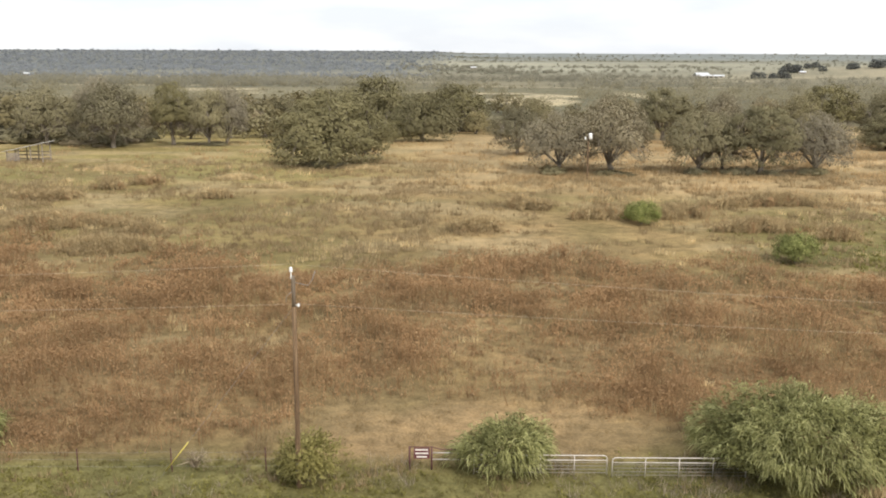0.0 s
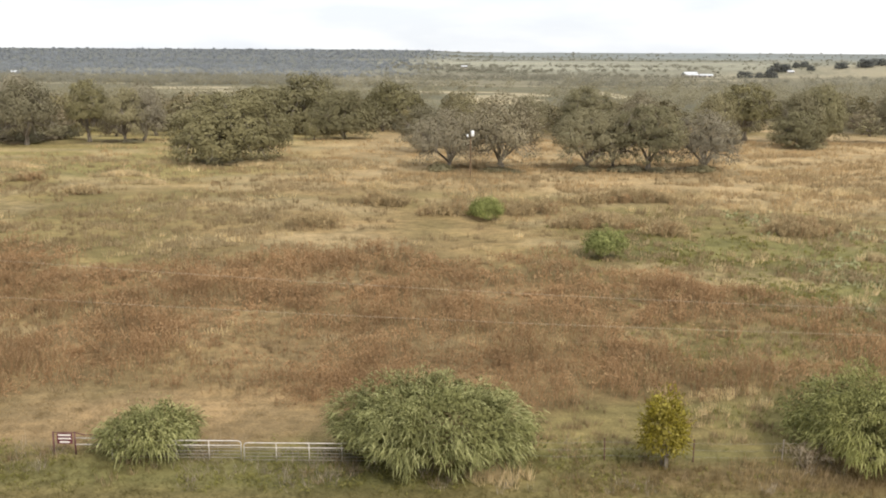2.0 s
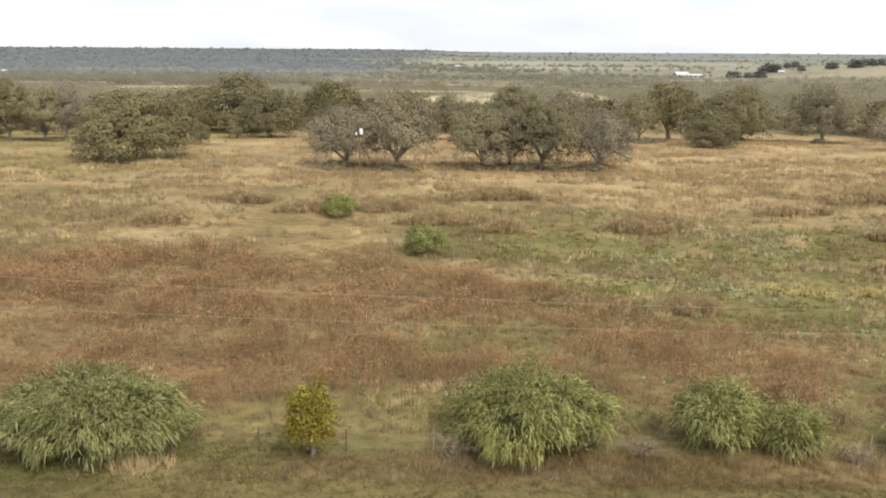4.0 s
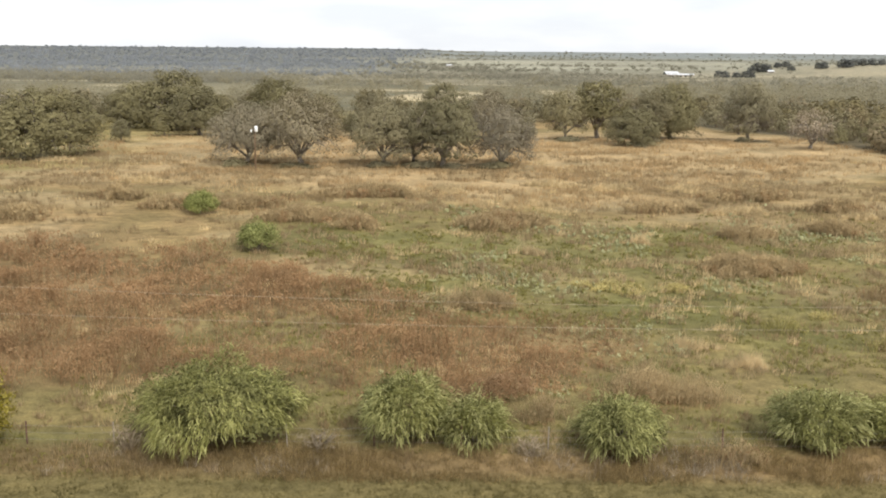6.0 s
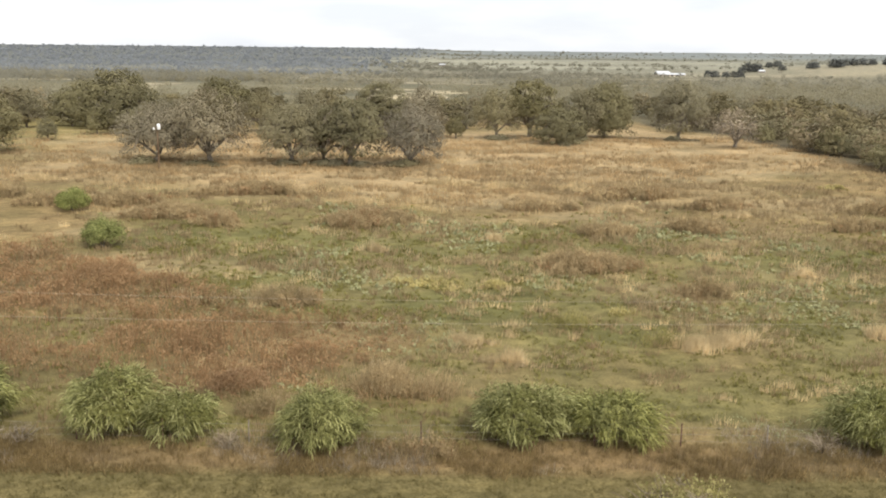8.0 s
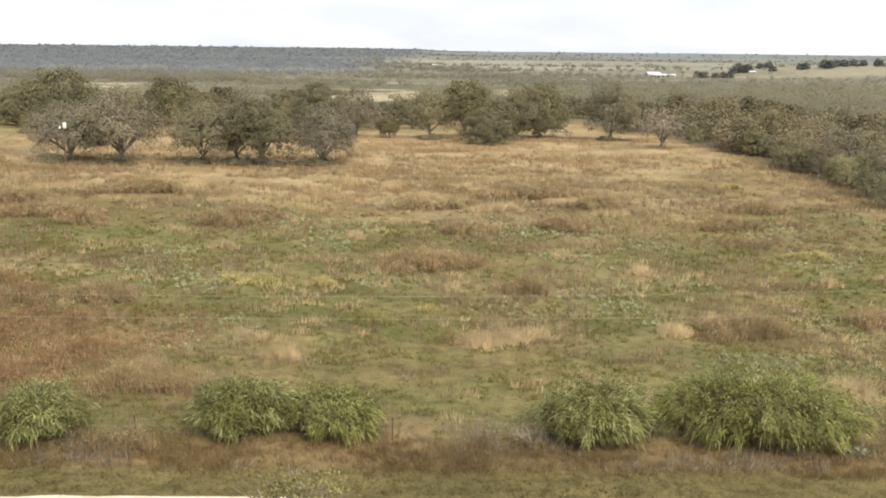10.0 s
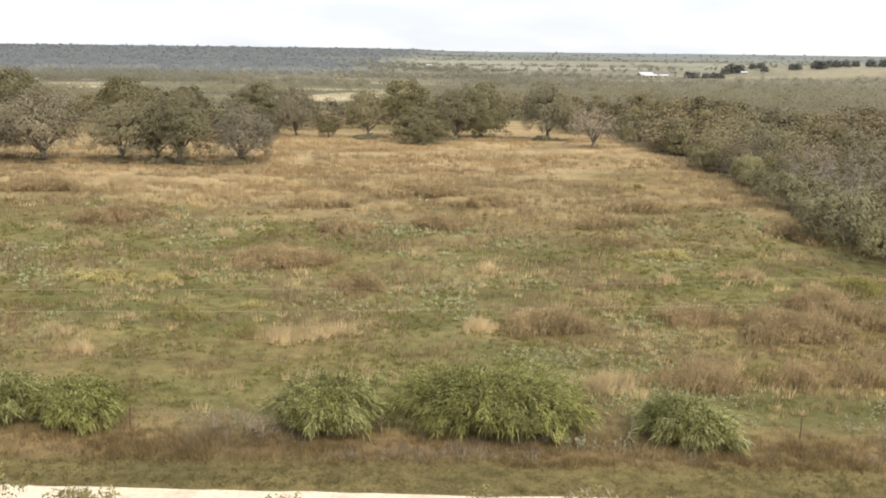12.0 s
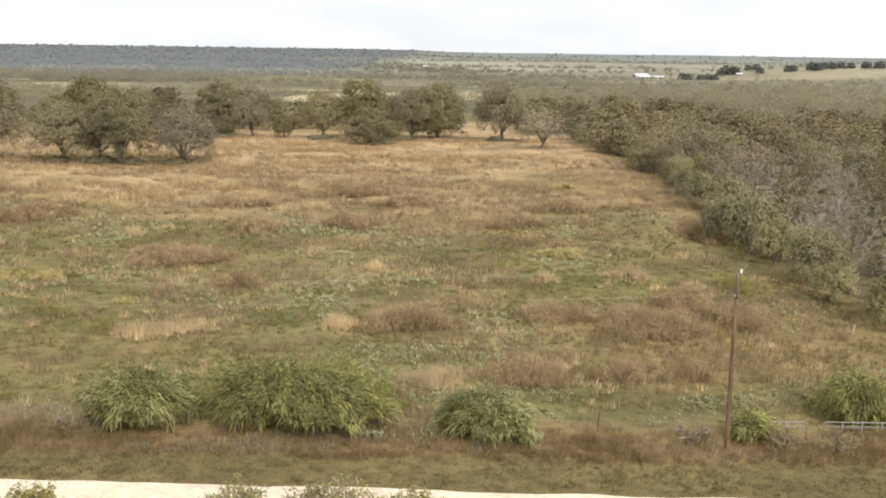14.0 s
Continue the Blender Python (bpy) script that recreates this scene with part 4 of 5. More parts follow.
mounds("pale_mounds", "bleached bunch grass in dense clumps", "grass", M_PALE, 122, PALE_SPOTS, 30.0, 12, 1.05, 0.042, 0.26, 0.45, 0.3)
mounds("goldenrod", "yellow flowering weeds in the grass", "weeds", M_YELFL, 123, GOLD_SPOTS, 26.0, 6, 0.8, 0.06, 0.25, 0.4, 0.8, 7)
meadow("fence_row_weeds", "reddish dead weeds along the fence", "weeds", M_FROW, 108, 26000, 42.6, 48.5,
       lambda x, y: sstep(42.8, 43.6, y) * (1 - sstep(46.5, 48.5, y)) * sstep(24, 34, x) * (0.2 + 0.8 * lumpy(x, y, 86, 3.5)) * not_wood(x, y), 11, 0.5, 0.045, 0.28, 0.4, 0.7)
meadow("fence_row_stalks", "grey dead stalks along the fence", "weeds", M_TWIG, 113, 9000, 43.5, 50,
       lambda x, y: lumpy(x, y, 89, 5, 0.52, 0.6) * sstep(-40, 30, x) * 0.5 * not_wood(x, y), 10, 0.85, 0.03, 0.3, 0.5, 0.6)
meadow("verge_grass", "short olive verge grass beside the road", "grass", M_VERGE, 109, 36000, 39, 50,
       lambda x, y: no_road(y, x) * (0.45 + 0.25 * lumpy(x, y, 87, 3)) * np.maximum(1 - sstep(43, 44.5, y), (1 - sstep(24, 36, x)) * (1 - sstep(48, 50, y))), 8, 0.17, 0.05, 0.22, 0.8)
meadow("cured_grass", "short cured grass in the clearing by the gate", "grass", M_STRAW, 110, 14000, 48, 60,
       lambda x, y: blob(x, y, 1.5, 53.6, 12, 5) * 0.7, 8, 0.16, 0.04, 0.3, 1.2)


# ---------------------------------------------------------------- trees
_used = set()


def plant(proto, x, y, h=1.0, w=1.0, turn=0.0, label=None, group=None):
    m = pose(x, y, hz(x, y) - 0.05, 0, 0, turn) @ Matrix.Diagonal((w, w, h, 1))
    if proto.name in _used:
        ob = copy_thing(proto, m)
    else:
        _used.add(proto.name)
        proto.matrix_basis = m
        ob = proto
    if label:
        ob["label"] = label
    if group:
        ob["group"] = group
    return ob


def make_tree(name, label, category, group, meshes):
    ob = thing(name, Matrix(), label, category, group)
    for nm, m_ in meshes:
        part(nm, m_, ob)
    return ob


def oak_kind(seed, H, W, n, leaves, leaf, mat, label, **kw):
    t, c = oak(np.random.RandomState(seed), H, W, n, leaves, leaf, mat, **kw)
    return make_tree("oak_tree", label, "tree", "oaks of the pasture", [("trunk", t), ("crown", c)])


OAKS = [oak_kind(1, 12, 14, 105, 170, 0.26, M_OAKDK, "dense dark green live oak in the dry pasture", base=0.17, limbs=8, wisps=0.3),
        oak_kind(2, 11.5, 13, 84, 160, 0.23, M_OAK, "spreading olive-green oak with open limbs", base=0.34, limbs=8, wisps=0.45),
        oak_kind(3, 11, 13, 84, 150, 0.21, M_OAKGREY, "grey-brown thinning oak with visible limbs", base=0.33, limbs=9, wisps=0.5),
        oak_kind(4, 12, 12, 80, 160, 0.25, M_OAKDK, "tall dark oak with uneven crown", base=0.24, limbs=7, wisps=0.3),
        oak_kind(5, 9, 11, 46, 50, 0.22, M_TWIG, "nearly bare grey oak at the wood's edge", base=0.34, limbs=10, wisps=0.6),
        oak_kind(6, 13, 11, 80, 160, 0.25, M_OAKDK, "tall oak with a leaning lobed crown", base=0.35, limbs=7, wisps=0.35, boxy=1.0)]
OAK_SIZE = [(12, 14), (11.5, 13), (11, 13), (12, 12), (9, 11), (13, 11)]
# kind, x, y, height, width, turn
FRONT_OAKS = [
    (0, -22.0, 183.5, 15.6, 23, 20), (2, 20.8, 172.5, 12.6, 14, 40), (2, 30.6, 173.3, 13.6, 15.5, 110), (1, 15.5, 203, 11.5, 12, 200),
    (1, 46.2, 171.5, 12.6, 14.5, 15), (1, 51.5, 175.5, 12.2, 11, 75), (5, 57.0, 170.5, 13.4, 12.5, 300), (2, 67.9, 173.5, 11.0, 13, 250), (3, -16.7, 214.5, 6.0, 5.4, 15)]
SECOND_ROW = [
    (3, 62.5, 232, 12.9, 12.1, 10), (2, 68.5, 235, 12.3, 11.0, 130), (3, 76.8, 233, 12.9, 11.6, 95), (1, 86.8, 232, 13.5, 12.7, 60), (0, 100.6, 215.5, 7.6, 8.2, 30),
    (5, 95.8, 240, 15.5, 13, 80), (1, 108.6, 238, 14.0, 13.2, 190), (0, 115, 243, 12.9, 10.5, 260), (1, 131.3, 231, 16.4, 15.4, 320), (4, 139.6, 212, 10.6, 12.5, 0)]
BACK_OAKS = [
    (0, -18.5, 268, 15.1, 15.7, 80), (3, -8, 285, 13.4, 14.0, 10), (0, 4, 300, 13.4, 13.0, 150), (1, 41, 232, 12.9, 11.9, 77), (3, 33, 244, 12.9, 12.4, 130), (3, 50, 240, 14.0, 13.5, 210),
    (5, 57, 250, 14.6, 13.0, 350), (1, 24, 256, 12.3, 13.0, 180), (3, -12.3, 233.5, 12.9, 13.0, 40), (0, -5.6, 241, 11.2, 11.3, 240)]
WEST_OAKS = [
    (1, -74.8, 214, 16.5, 17.5, 170), (5, -63.3, 221.5, 15.5, 10, 60), (1, -55.0, 221.5, 14.5, 13, 280), (2, -51.6, 225, 13.5, 11, 20), (1, -93, 222, 15, 16, 20), (3, -108, 216, 15, 17, 220),
    (2, -84, 231, 15.5, 15, 330), (1, -45, 268, 12, 13, 120), (0, -34, 285, 12, 14, 33)]
for k, x, y, h, w, turn in FRONT_OAKS + SECOND_ROW + BACK_OAKS + WEST_OAKS:
    plant(OAKS[k], x, y, h / OAK_SIZE[k][0], w / OAK_SIZE[k][1], turn)

# dark brush that grows round the foot of the oaks
def brush_kind(seed, mat):
    rng = np.random.RandomState(seed)
    p, o = dome(rng, 3.4, 2.6, 1.7, 110, 0.1)
    crown = leafy("foliage", leaves(p, 11, 0.35, 0.2, rng, mid=(0, 0, 0.4)), mat)
    st = Shape()
    for k in range(6):
        a = rng.rand() * 6.283
        st.tube([(0, 0, -0.2), (math.cos(a) * 0.5, math.sin(a) * 0.5, 0.7), (math.cos(a) * 1.0, math.sin(a) * 0.9, 1.2)], [0.05, 0.04, 0.02], 4, False)
    return make_tree("shrub", "low dark shrub at the foot of an oak", "shrub", "undergrowth below the oaks", [("woody_base", st.mesh("woody_base", M_BARK)), ("foliage", crown)])


BRUSH = [brush_kind(7, M_OAK), brush_kind(8, M_OAKWOOD)]
rb = np.random.RandomState(77)
for x, y, n in [(-21.8, 180, 7), (21.3, 171, 3), (31, 170.5, 3), (47, 171, 4), (57.5, 171, 5), (52, 172, 3), (67, 173, 4), (100.6, 213, 3), (86.8, 227, 3), (131.3, 229.5, 4), (-76, 218, 4), (-55, 222, 4), (62.5, 230, 3), (108.6, 228, 3)]:
    for k in range(n):
        plant(BRUSH[rb.randint(2)], x + rb.normal() * 1.9, y - 0.5 + rb.normal() * 0.9, rb.uniform(0.4, 0.95), rb.uniform(0.8, 1.5), rb.rand() * 360)
# grey understory of the western grove
for k in range(26):
    s = rb.uniform(1.4, 2.4)
    plant(BRUSH[k % 2], rb.uniform(-118, -66), rb.uniform(220, 240), s, s * 1.2, rb.rand() * 360, "tangled grey-brown understory below the grove")

# the closed woods
def wood_kinds(base, n, n_leaf, leaf):
    return [make_tree("woodland_tree", lab, "tree", "woods round the pasture", list(zip(("trunk", "crown"), oak(np.random.RandomState(base + k), 9, 9, n, n_leaf, leaf, mt, base=0.16, limbs=5, wisps=0.15, twigs=False, lump=1.3))))
            for k, (mt, lab) in enumerate([(M_OAKWOOD, "olive-brown oak crowded in the woods"), (M_WOODDK, "dark oak crowded in the woods"), (M_OAK, "grey-brown oak losing leaves in the woods"), (M_WOODDK, "round-crowned dark oak in the woods")])]


NEAR_WOODS = wood_kinds(21, 32, 105, 0.24)
WOODS = wood_kinds(25, 24, 40, 0.48)
SCRUB = make_tree("scrub_bush", "bare grey brush at the wood's edge", "bush", "scrub at the wood's edge", [("bare_crown", bare_tree(np.random.RandomState(31), 5.0, 6.0))])


def green_scrub(seed):
    rng = np.random.RandomState(seed)
    p, o = dome(rng, 5, 5, 3.4, 125, 0.08)
    crown = leafy("foliage", leaves(p, 34, 0.45, 0.16, rng, mid=(0, 0, 0.8)), M_EDGE)
    st = Shape()
    for k in range(5):
        a = rng.rand() * 6.283
        st.tube([(0, 0, -0.2), (math.cos(a) * 0.6, math.sin(a) * 0.6, 1.2), (math.cos(a) * 1.2, math.sin(a) * 1.2, 2.2)], [0.07, 0.05, 0.02], 4, False)
    return make_tree("scrub_bush", "rounded green scrub bush at the wood's edge", "bush", "scrub at the wood's edge", [("woody_base", st.mesh("woody_base", M_BARK)), ("foliage", crown)])


GSCRUB = green_scrub(41)
rw = np.random.RandomState(5)
placed = []


def room(x, y, r):
    if any((x - a) ** 2 + (y - b) ** 2 < (r + q) ** 2 * 0.25 for a, b, q in placed):
        return False
    placed.append((x, y, r))
    return True


def back_from_edge(y):
    """How far the tall oaks stand behind the edge; bare brush grows in front of them."""
    return 4 + 7 * float(sstep(78, 92, y) * (1 - sstep(140, 165, y)))


count = 0
for tries in range(9000):
    if count >= 175:
        break
    near_wood = count < 85
    y = rw.uniform(60, 205) if near_wood else rw.uniform(190, 330)
    x = float(wood_edge(y)) + back_from_edge(y) + (rw.uniform(0, 34 + 0.2 * (y - 60)) if near_wood else abs(rw.normal()) * 42)
    if x > 178 + 0.48 * (y - 60) + 20 or (abs(x - 128) < 12 and y < 335) or not room(x, y, 7.0):
        continue
    s = rw.choice([0.6, 0.8, 0.95, 1.1, 1.25])
    plant((NEAR_WOODS if y < 185 else WOODS)[rw.randint(4)], x, y, s * rw.uniform(0.85, 1.1), s * rw.uniform(0.95, 1.2), rw.rand() * 360)
    count += 1
count = 0
for tries in range(4000):
    if count >= 100:
        break
    y = rw.uniform(232, 360)
    x = rw.uniform(-190, -30) if rw.rand() < 0.8 else rw.uniform(-30, 150)
    if y < 270 and x > -40 or (abs(x - 128) < 12 and y < 335) or not room(x, y, 8):
        continue
    s = rw.uniform(0.95, 1.5) if x < -40 else rw.uniform(0.8, 1.1)
    plant(WOODS[rw.randint(4)], x, y, s, s * 1.1, rw.rand() * 360)
    count += 1
count = 0
for tries in range(3000):
    if count >= 85:
        break
    x = rw.uniform(-30, 235)
    y = rw.uniform(268, 430)
    if (abs(x - 128) < 12 and y < 345) or (5 < x < 140 and rw.rand() < 0.45) or not room(x, y, 7):
        continue
    s = rw.uniform(0.7, 1.1)
    plant(WOODS[rw.randint(4)], x, y, s, s * 1.2, rw.rand() * 360)
    count += 1
# green scrub and bare brush along the wood's edge
for x, y, s, sh in [(162.5, 190, 1.35, 1.3), (154.5, 171, 0.95, 1.05), (155.5, 198, 1.0, 1.0), (155.5, 130, 1.1, 1.15), (154.2, 106.5, 1.35, 1.35), (155.0, 86.5, 1.0, 1.0), (154.5, 214, 0.9, 0.9), (154.0, 96, 0.95, 0.9),
                    (157.6, 157, 0.9, 0.9), (153.8, 116, 0.8, 0.85), (156.0, 142, 0.8, 0.85), (159.0, 178, 1.0, 1.0), (153.6, 79, 0.75, 0.7), (156.5, 72, 0.9, 0.9), (158.5, 60, 1.0, 0.9), (149.5, 222, 0.8, 0.8)]:
    plant(GSCRUB, x, y, s * 1.1, sh, rw.rand() * 360)
for x, y, s, w in [(159.5, 134.5, 1.35, 1.25), (163, 126, 1.6, 1.35), (159.5, 101.5, 1.1, 1.1), (160, 91, 1.35, 1.1), (165, 147, 1.3, 1.3), (166, 112, 1.4, 1.2), (163.5, 84, 1.3, 1.1),
                   (158, 118, 0.9, 0.9), (160.5, 76, 1.1, 1.0), (174, 128, 1.7, 1.2)]:
    plant(SCRUB, x, y, s, w, rw.rand() * 360)
for k in range(24):
    y = rw.uniform(56, 210)
    x = float(wood_edge(y)) + rw.uniform(0.5, 12)
    s = rw.uniform(0.5, 1.0)
    plant(SCRUB if rw.rand() < 0.15 else GSCRUB, x, y, s, s, rw.rand() * 360)

# lone green bushes in the pasture
for x, y, W, H, sd in [(25.6, 120, 4.4, 3.0, 301), (37.5, 97.9, 4.0, 3.3, 302)]:
    rng = np.random.RandomState(sd)
    b = thing("bush", pose(x, y, hz(x, y)), "small bright green bush in the weeds", "bush", "lone bushes in the pasture")
    p, o = dome(rng, W, W, H, 330, 0.1)
    part("foliage", leafy("foliage", leaves(p, 26, 0.42, 0.13, rng, mid=(0, 0, H * 0.3)), M_LONE), b)
    st = Shape()
    for k in range(6):
        a = rng.rand() * 6.283
        st.tube([(0, 0, -0.2), (math.cos(a) * 0.4, math.sin(a) * 0.4, 1.0), (math.cos(a) * 1.1, math.sin(a) * 1.1, H * 0.6)], [0.06, 0.05, 0.02], 5, False)
    part("woody_base", st.mesh("stems", M_BARK), b)

# the bushes along the fence
for x, y, W, D, H, sd, lab in [
        (-26.5, 51.5, 3.5, 3, 2.0, 201, "green feathery bush in the fence row"),
        (4.1, 48.6, 6.0, 4.5, 2.9, 203, "drooping grey-green bush in front of the gate"),
        (20.0, 48.0, 12.2, 8, 4.9, 204, "large rounded green bush beside the gate"),
        (44.8, 49.2, 10.4, 7, 4.7, 205, "wide green bush in the fence row"),
        (55.6, 49.2, 5.8, 5, 4.2, 206, "green feathery bush in the fence row"),
        (59.6, 48.6, 4.4, 3.6, 2.9, 207, "small olive bush in the fence row"),
        (67.8, 47.7, 5.4, 4.5, 3.3, 208, "grey-green bush in the fence row"),
        (79.3, 48.9, 5.8, 4.8, 3.4, 209, "light green feathery bush in the fence row"),
        (84.6, 48.8, 5.8, 4.5, 2.9, 210, "low grey-green bush in the fence row"),
        (99.8, 48.2, 6.2, 5.2, 3.7, 211, "round light green feathery bush by the fence"),
        (109.6, 48.6, 11.2, 6.5, 4.0, 212, "wide drooping green bush by the fence"),
        (120.8, 47.4, 6.3, 4.6, 2.6, 213, "low drooping green bush by the fence"),
        (136.5, 47.2, 3.0, 2.6, 1.6, 214, "small green bush at the foot of the pole"),
        (144.2, 50.2, 5.0, 4.5, 3.2, 215, "green bush near the far gate"), (148.4, 48.0, 4.0, 3.6, 2.5, 216, "green bush near the far gate")]:
    feathery_bush(x, y, W, D, H, sd, lab)
feathery_bush(-6.6, 46.4, 3.5, 2.8, 3.2, 202, "olive-brown bush round the foot of the pole", M_SCRUB, 1.0, M_SCRUB, 0.04, 0.22, 0.2)
feathery_bush(32.5, 46.8, 3.1, 2.6, 5.0, 220, "upright yellow-green bush turning colour", M_YEL, 1.0, M_YEL, 0.05, 0.2, 0.1)
# roadside weeds on the camera's side of the road
for x, y, W, H, sd in [(84.8, 34.4, 4.4, 4.4, 231), (90.5, 34.5, 3.6, 2.6, 232), (108.6, 34.6, 3.6, 2.4, 233), (112.8, 34.7, 4.6, 2.6, 234), (99.3, 34.4, 2.4, 2.5, 235), (116.4, 34.5, 3.4, 2.3, 236)]:
    sc = thing("roadside_shrub", pose(x, y, hz(x, y)), "thin twiggy shrub beside the gravel road", "shrub", "roadside shrubs")
    part("crown", grey_scrub(np.random.RandomState(sd), H, W, 50), sc)
    rng = np.random.RandomState(sd)
    p, o = dome(rng, W, W * 0.8, H, 300)
    part("foliage", leafy("foliage", leaves(p, 9, 0.25, 0.12, rng, soft=0.5), M_SCRUB), sc)


# bare dead brush among the fence-row weeds
for x, y, W, H, sd in [(40.3, 46.9, 2.4, 1.5, 241), (50.8, 47.3, 2.2, 1.1, 242), (132.6, 45.9, 2.6, 1.4, 243), (137.9, 45.4, 2.4, 1.2, 244), (140.8, 45.2, 2.4, 1.3, 245), (96.0, 47.0, 2.2, 1.1, 246), (62.6, 46.6, 2.0, 1.0, 247), (-13.0, 48.3, 1.8, 0.9, 248)]:
    sc = thing("dead_brush", pose(x, y, hz(x, y)), "grey bare dead brush in the fence row", "shrub", "dead brush along the fence")
    part("crown", grey_scrub(np.random.RandomState(sd), H, W, 60), sc)
# russet shrub behind the fence
rng = np.random.RandomState(251)
sc = thing("russet_shrub", pose(61.6, 54.8, hz(61.6, 54.8)), "fuzzy reddish-brown shrub behind the fence bushes", "shrub")
p, o = dome(rng, 3.6, 2.6, 1.9, 240, 0.1)
v, f = cards(p, 9, 0.28, 0.26, rng, aspect=5.0, up=0.2)
part("crown", mesh_of("crown", v, f, M_RUST), sc)


def pad_mesh():
    """One flat oval cactus pad, standing on its narrow end."""
    v, f = [], []
    n, rows = 8, [(0.0, 0.25), (0.18, 0.75), (0.5, 1.0), (0.82, 0.75), (1.0, 0.2)]
    for z_, r in rows:
        for k in range(n):
            a = 2 * math.pi * k / n
            v.append((0.11 * r * math.cos(a), 0.025 * (0.4 + 0.6 * r) * math.sin(a), 0.27 * z_))
    for j in range(len(rows) - 1):
        for k in range(n):
            f.append((j * n + k, j * n + (k + 1) % n, (j + 1) * n + (k + 1) % n, (j + 1) * n + k))
    f += [tuple(reversed(range(n))), tuple(range((len(rows) - 1) * n, len(rows) * n))]
    return mesh_of("pad", v, f, M_PAD, True)


PAD = pad_mesh()
for x, y, W, n, sd in [(114.4, 46.3, 3.2, 90, 261), (122.6, 46.3, 2.6, 70, 262), (117.0, 46.5, 1.4, 30, 263)]:
    pr = thing("prickly_pear", pose(x, y, hz(x, y)), "grey-green prickly pear clump below the fence bushes", "cactus", "prickly pears")
    rng = np.random.RandomState(sd)
    tops = []
    for k in range(n):
        if tops and rng.rand() < 0.6:
            b0 = tops[rng.randint(len(tops))]
        else:
            b0 = Vector((rng.normal() * W * 0.28, rng.normal() * 0.4, -0.03))
        ob = part("pad", PAD, pr)
        m = Matrix.Translation(b0) @ Euler((rng.normal() * 0.5, rng.normal() * 0.6, rng.rand() * 6.28)).to_matrix().to_4x4() @ Matrix.Scale(rng.uniform(0.6, 1.0), 4)
        ob.matrix_basis = m
        if b0.z < 0.55:
            tops.append(m @ Vector((0, 0, 0.25)))
# a pale stake in the grass by the woods
q = Shape()
q.tube([(0, 0, -0.3), (0, 0, 0.85), (0.02, 0, 0.9)], [0.06, 0.055, 0.02], 7)
st = new("stake", q.mesh("stake", M_GATE))
st.matrix_basis = pose(151.7, 69.5, hz(151.7, 69.5), 3, 4, 0)
tagged(st, "pale weathered stake standing in the dry grass", "post")


# ---------------------------------------------------------------- distance
def far_trees(name, label, mat, seed, n, y0, y1, size, leaf, lumps, per, weight, power=1.6):
    """Crowns of a few rounded lumps each, standing as the weight lets them."""
    rng = np.random.RandomState(seed)
    x, y = sow(rng, n, -60, 180, y0, y1, weight, power)
    s = size * rng.uniform(0.55, 1.4, len(x)) * (0.8 + 0.4 * fbm(x, y, 120, seed))
    c = np.repeat(np.stack([x, y, height(x, y) + s * 0.4], 1), lumps, 0)
    ss = np.repeat(s, lumps)
    d = rng.normal(size=c.shape) * np.stack([ss * 0.3, ss * 0.3, ss * 0.12], 1)
    grow = np.repeat(np.clip(2 * y / (y0 + y1), 0.5, 1.5), lumps * per)
    vfn = leaves(c + d, per, ss * 0.4, leaf * grow, rng, 0.75, mid=None, shell=0.6, soft=0.95, sunward=0.9)
    tagged(new(name, leafy(name, vfn, mat)), label, "woods", kind="stuff")


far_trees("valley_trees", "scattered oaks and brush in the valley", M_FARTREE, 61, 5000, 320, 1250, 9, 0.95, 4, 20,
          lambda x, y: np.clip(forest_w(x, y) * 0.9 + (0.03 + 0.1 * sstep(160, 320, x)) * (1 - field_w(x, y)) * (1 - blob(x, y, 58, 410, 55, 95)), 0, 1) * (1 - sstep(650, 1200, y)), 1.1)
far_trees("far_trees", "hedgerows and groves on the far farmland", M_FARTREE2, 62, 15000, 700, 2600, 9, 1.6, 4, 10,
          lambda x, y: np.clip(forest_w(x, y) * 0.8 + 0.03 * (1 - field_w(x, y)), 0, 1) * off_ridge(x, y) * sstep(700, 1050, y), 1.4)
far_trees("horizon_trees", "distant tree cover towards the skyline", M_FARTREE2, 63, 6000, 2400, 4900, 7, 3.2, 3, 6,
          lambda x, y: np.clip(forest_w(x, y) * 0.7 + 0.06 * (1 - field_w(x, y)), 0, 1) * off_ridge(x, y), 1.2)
far_trees("ridge_woods", "woods on the long ridge, coloured blue-grey for haze", M_RIDGE, 64, 9500, 1450, 4800, 8, 3.2, 3, 6,
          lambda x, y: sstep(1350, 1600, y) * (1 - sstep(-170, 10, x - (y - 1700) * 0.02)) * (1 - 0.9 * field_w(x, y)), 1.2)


# ---------------------------------------------------------------- pole line
def insulator(s, x, y, z, r=0.07, h=0.3):
    s.lathe([(0.02, 0), (r * 0.6, 0.02), (r, h * 0.3), (r * 0.55, h * 0.4), (r, h * 0.6), (r * 0.5, h * 0.7), (r * 0.8, h * 0.9), (r * 0.3, h)], 10, (x, y, z))


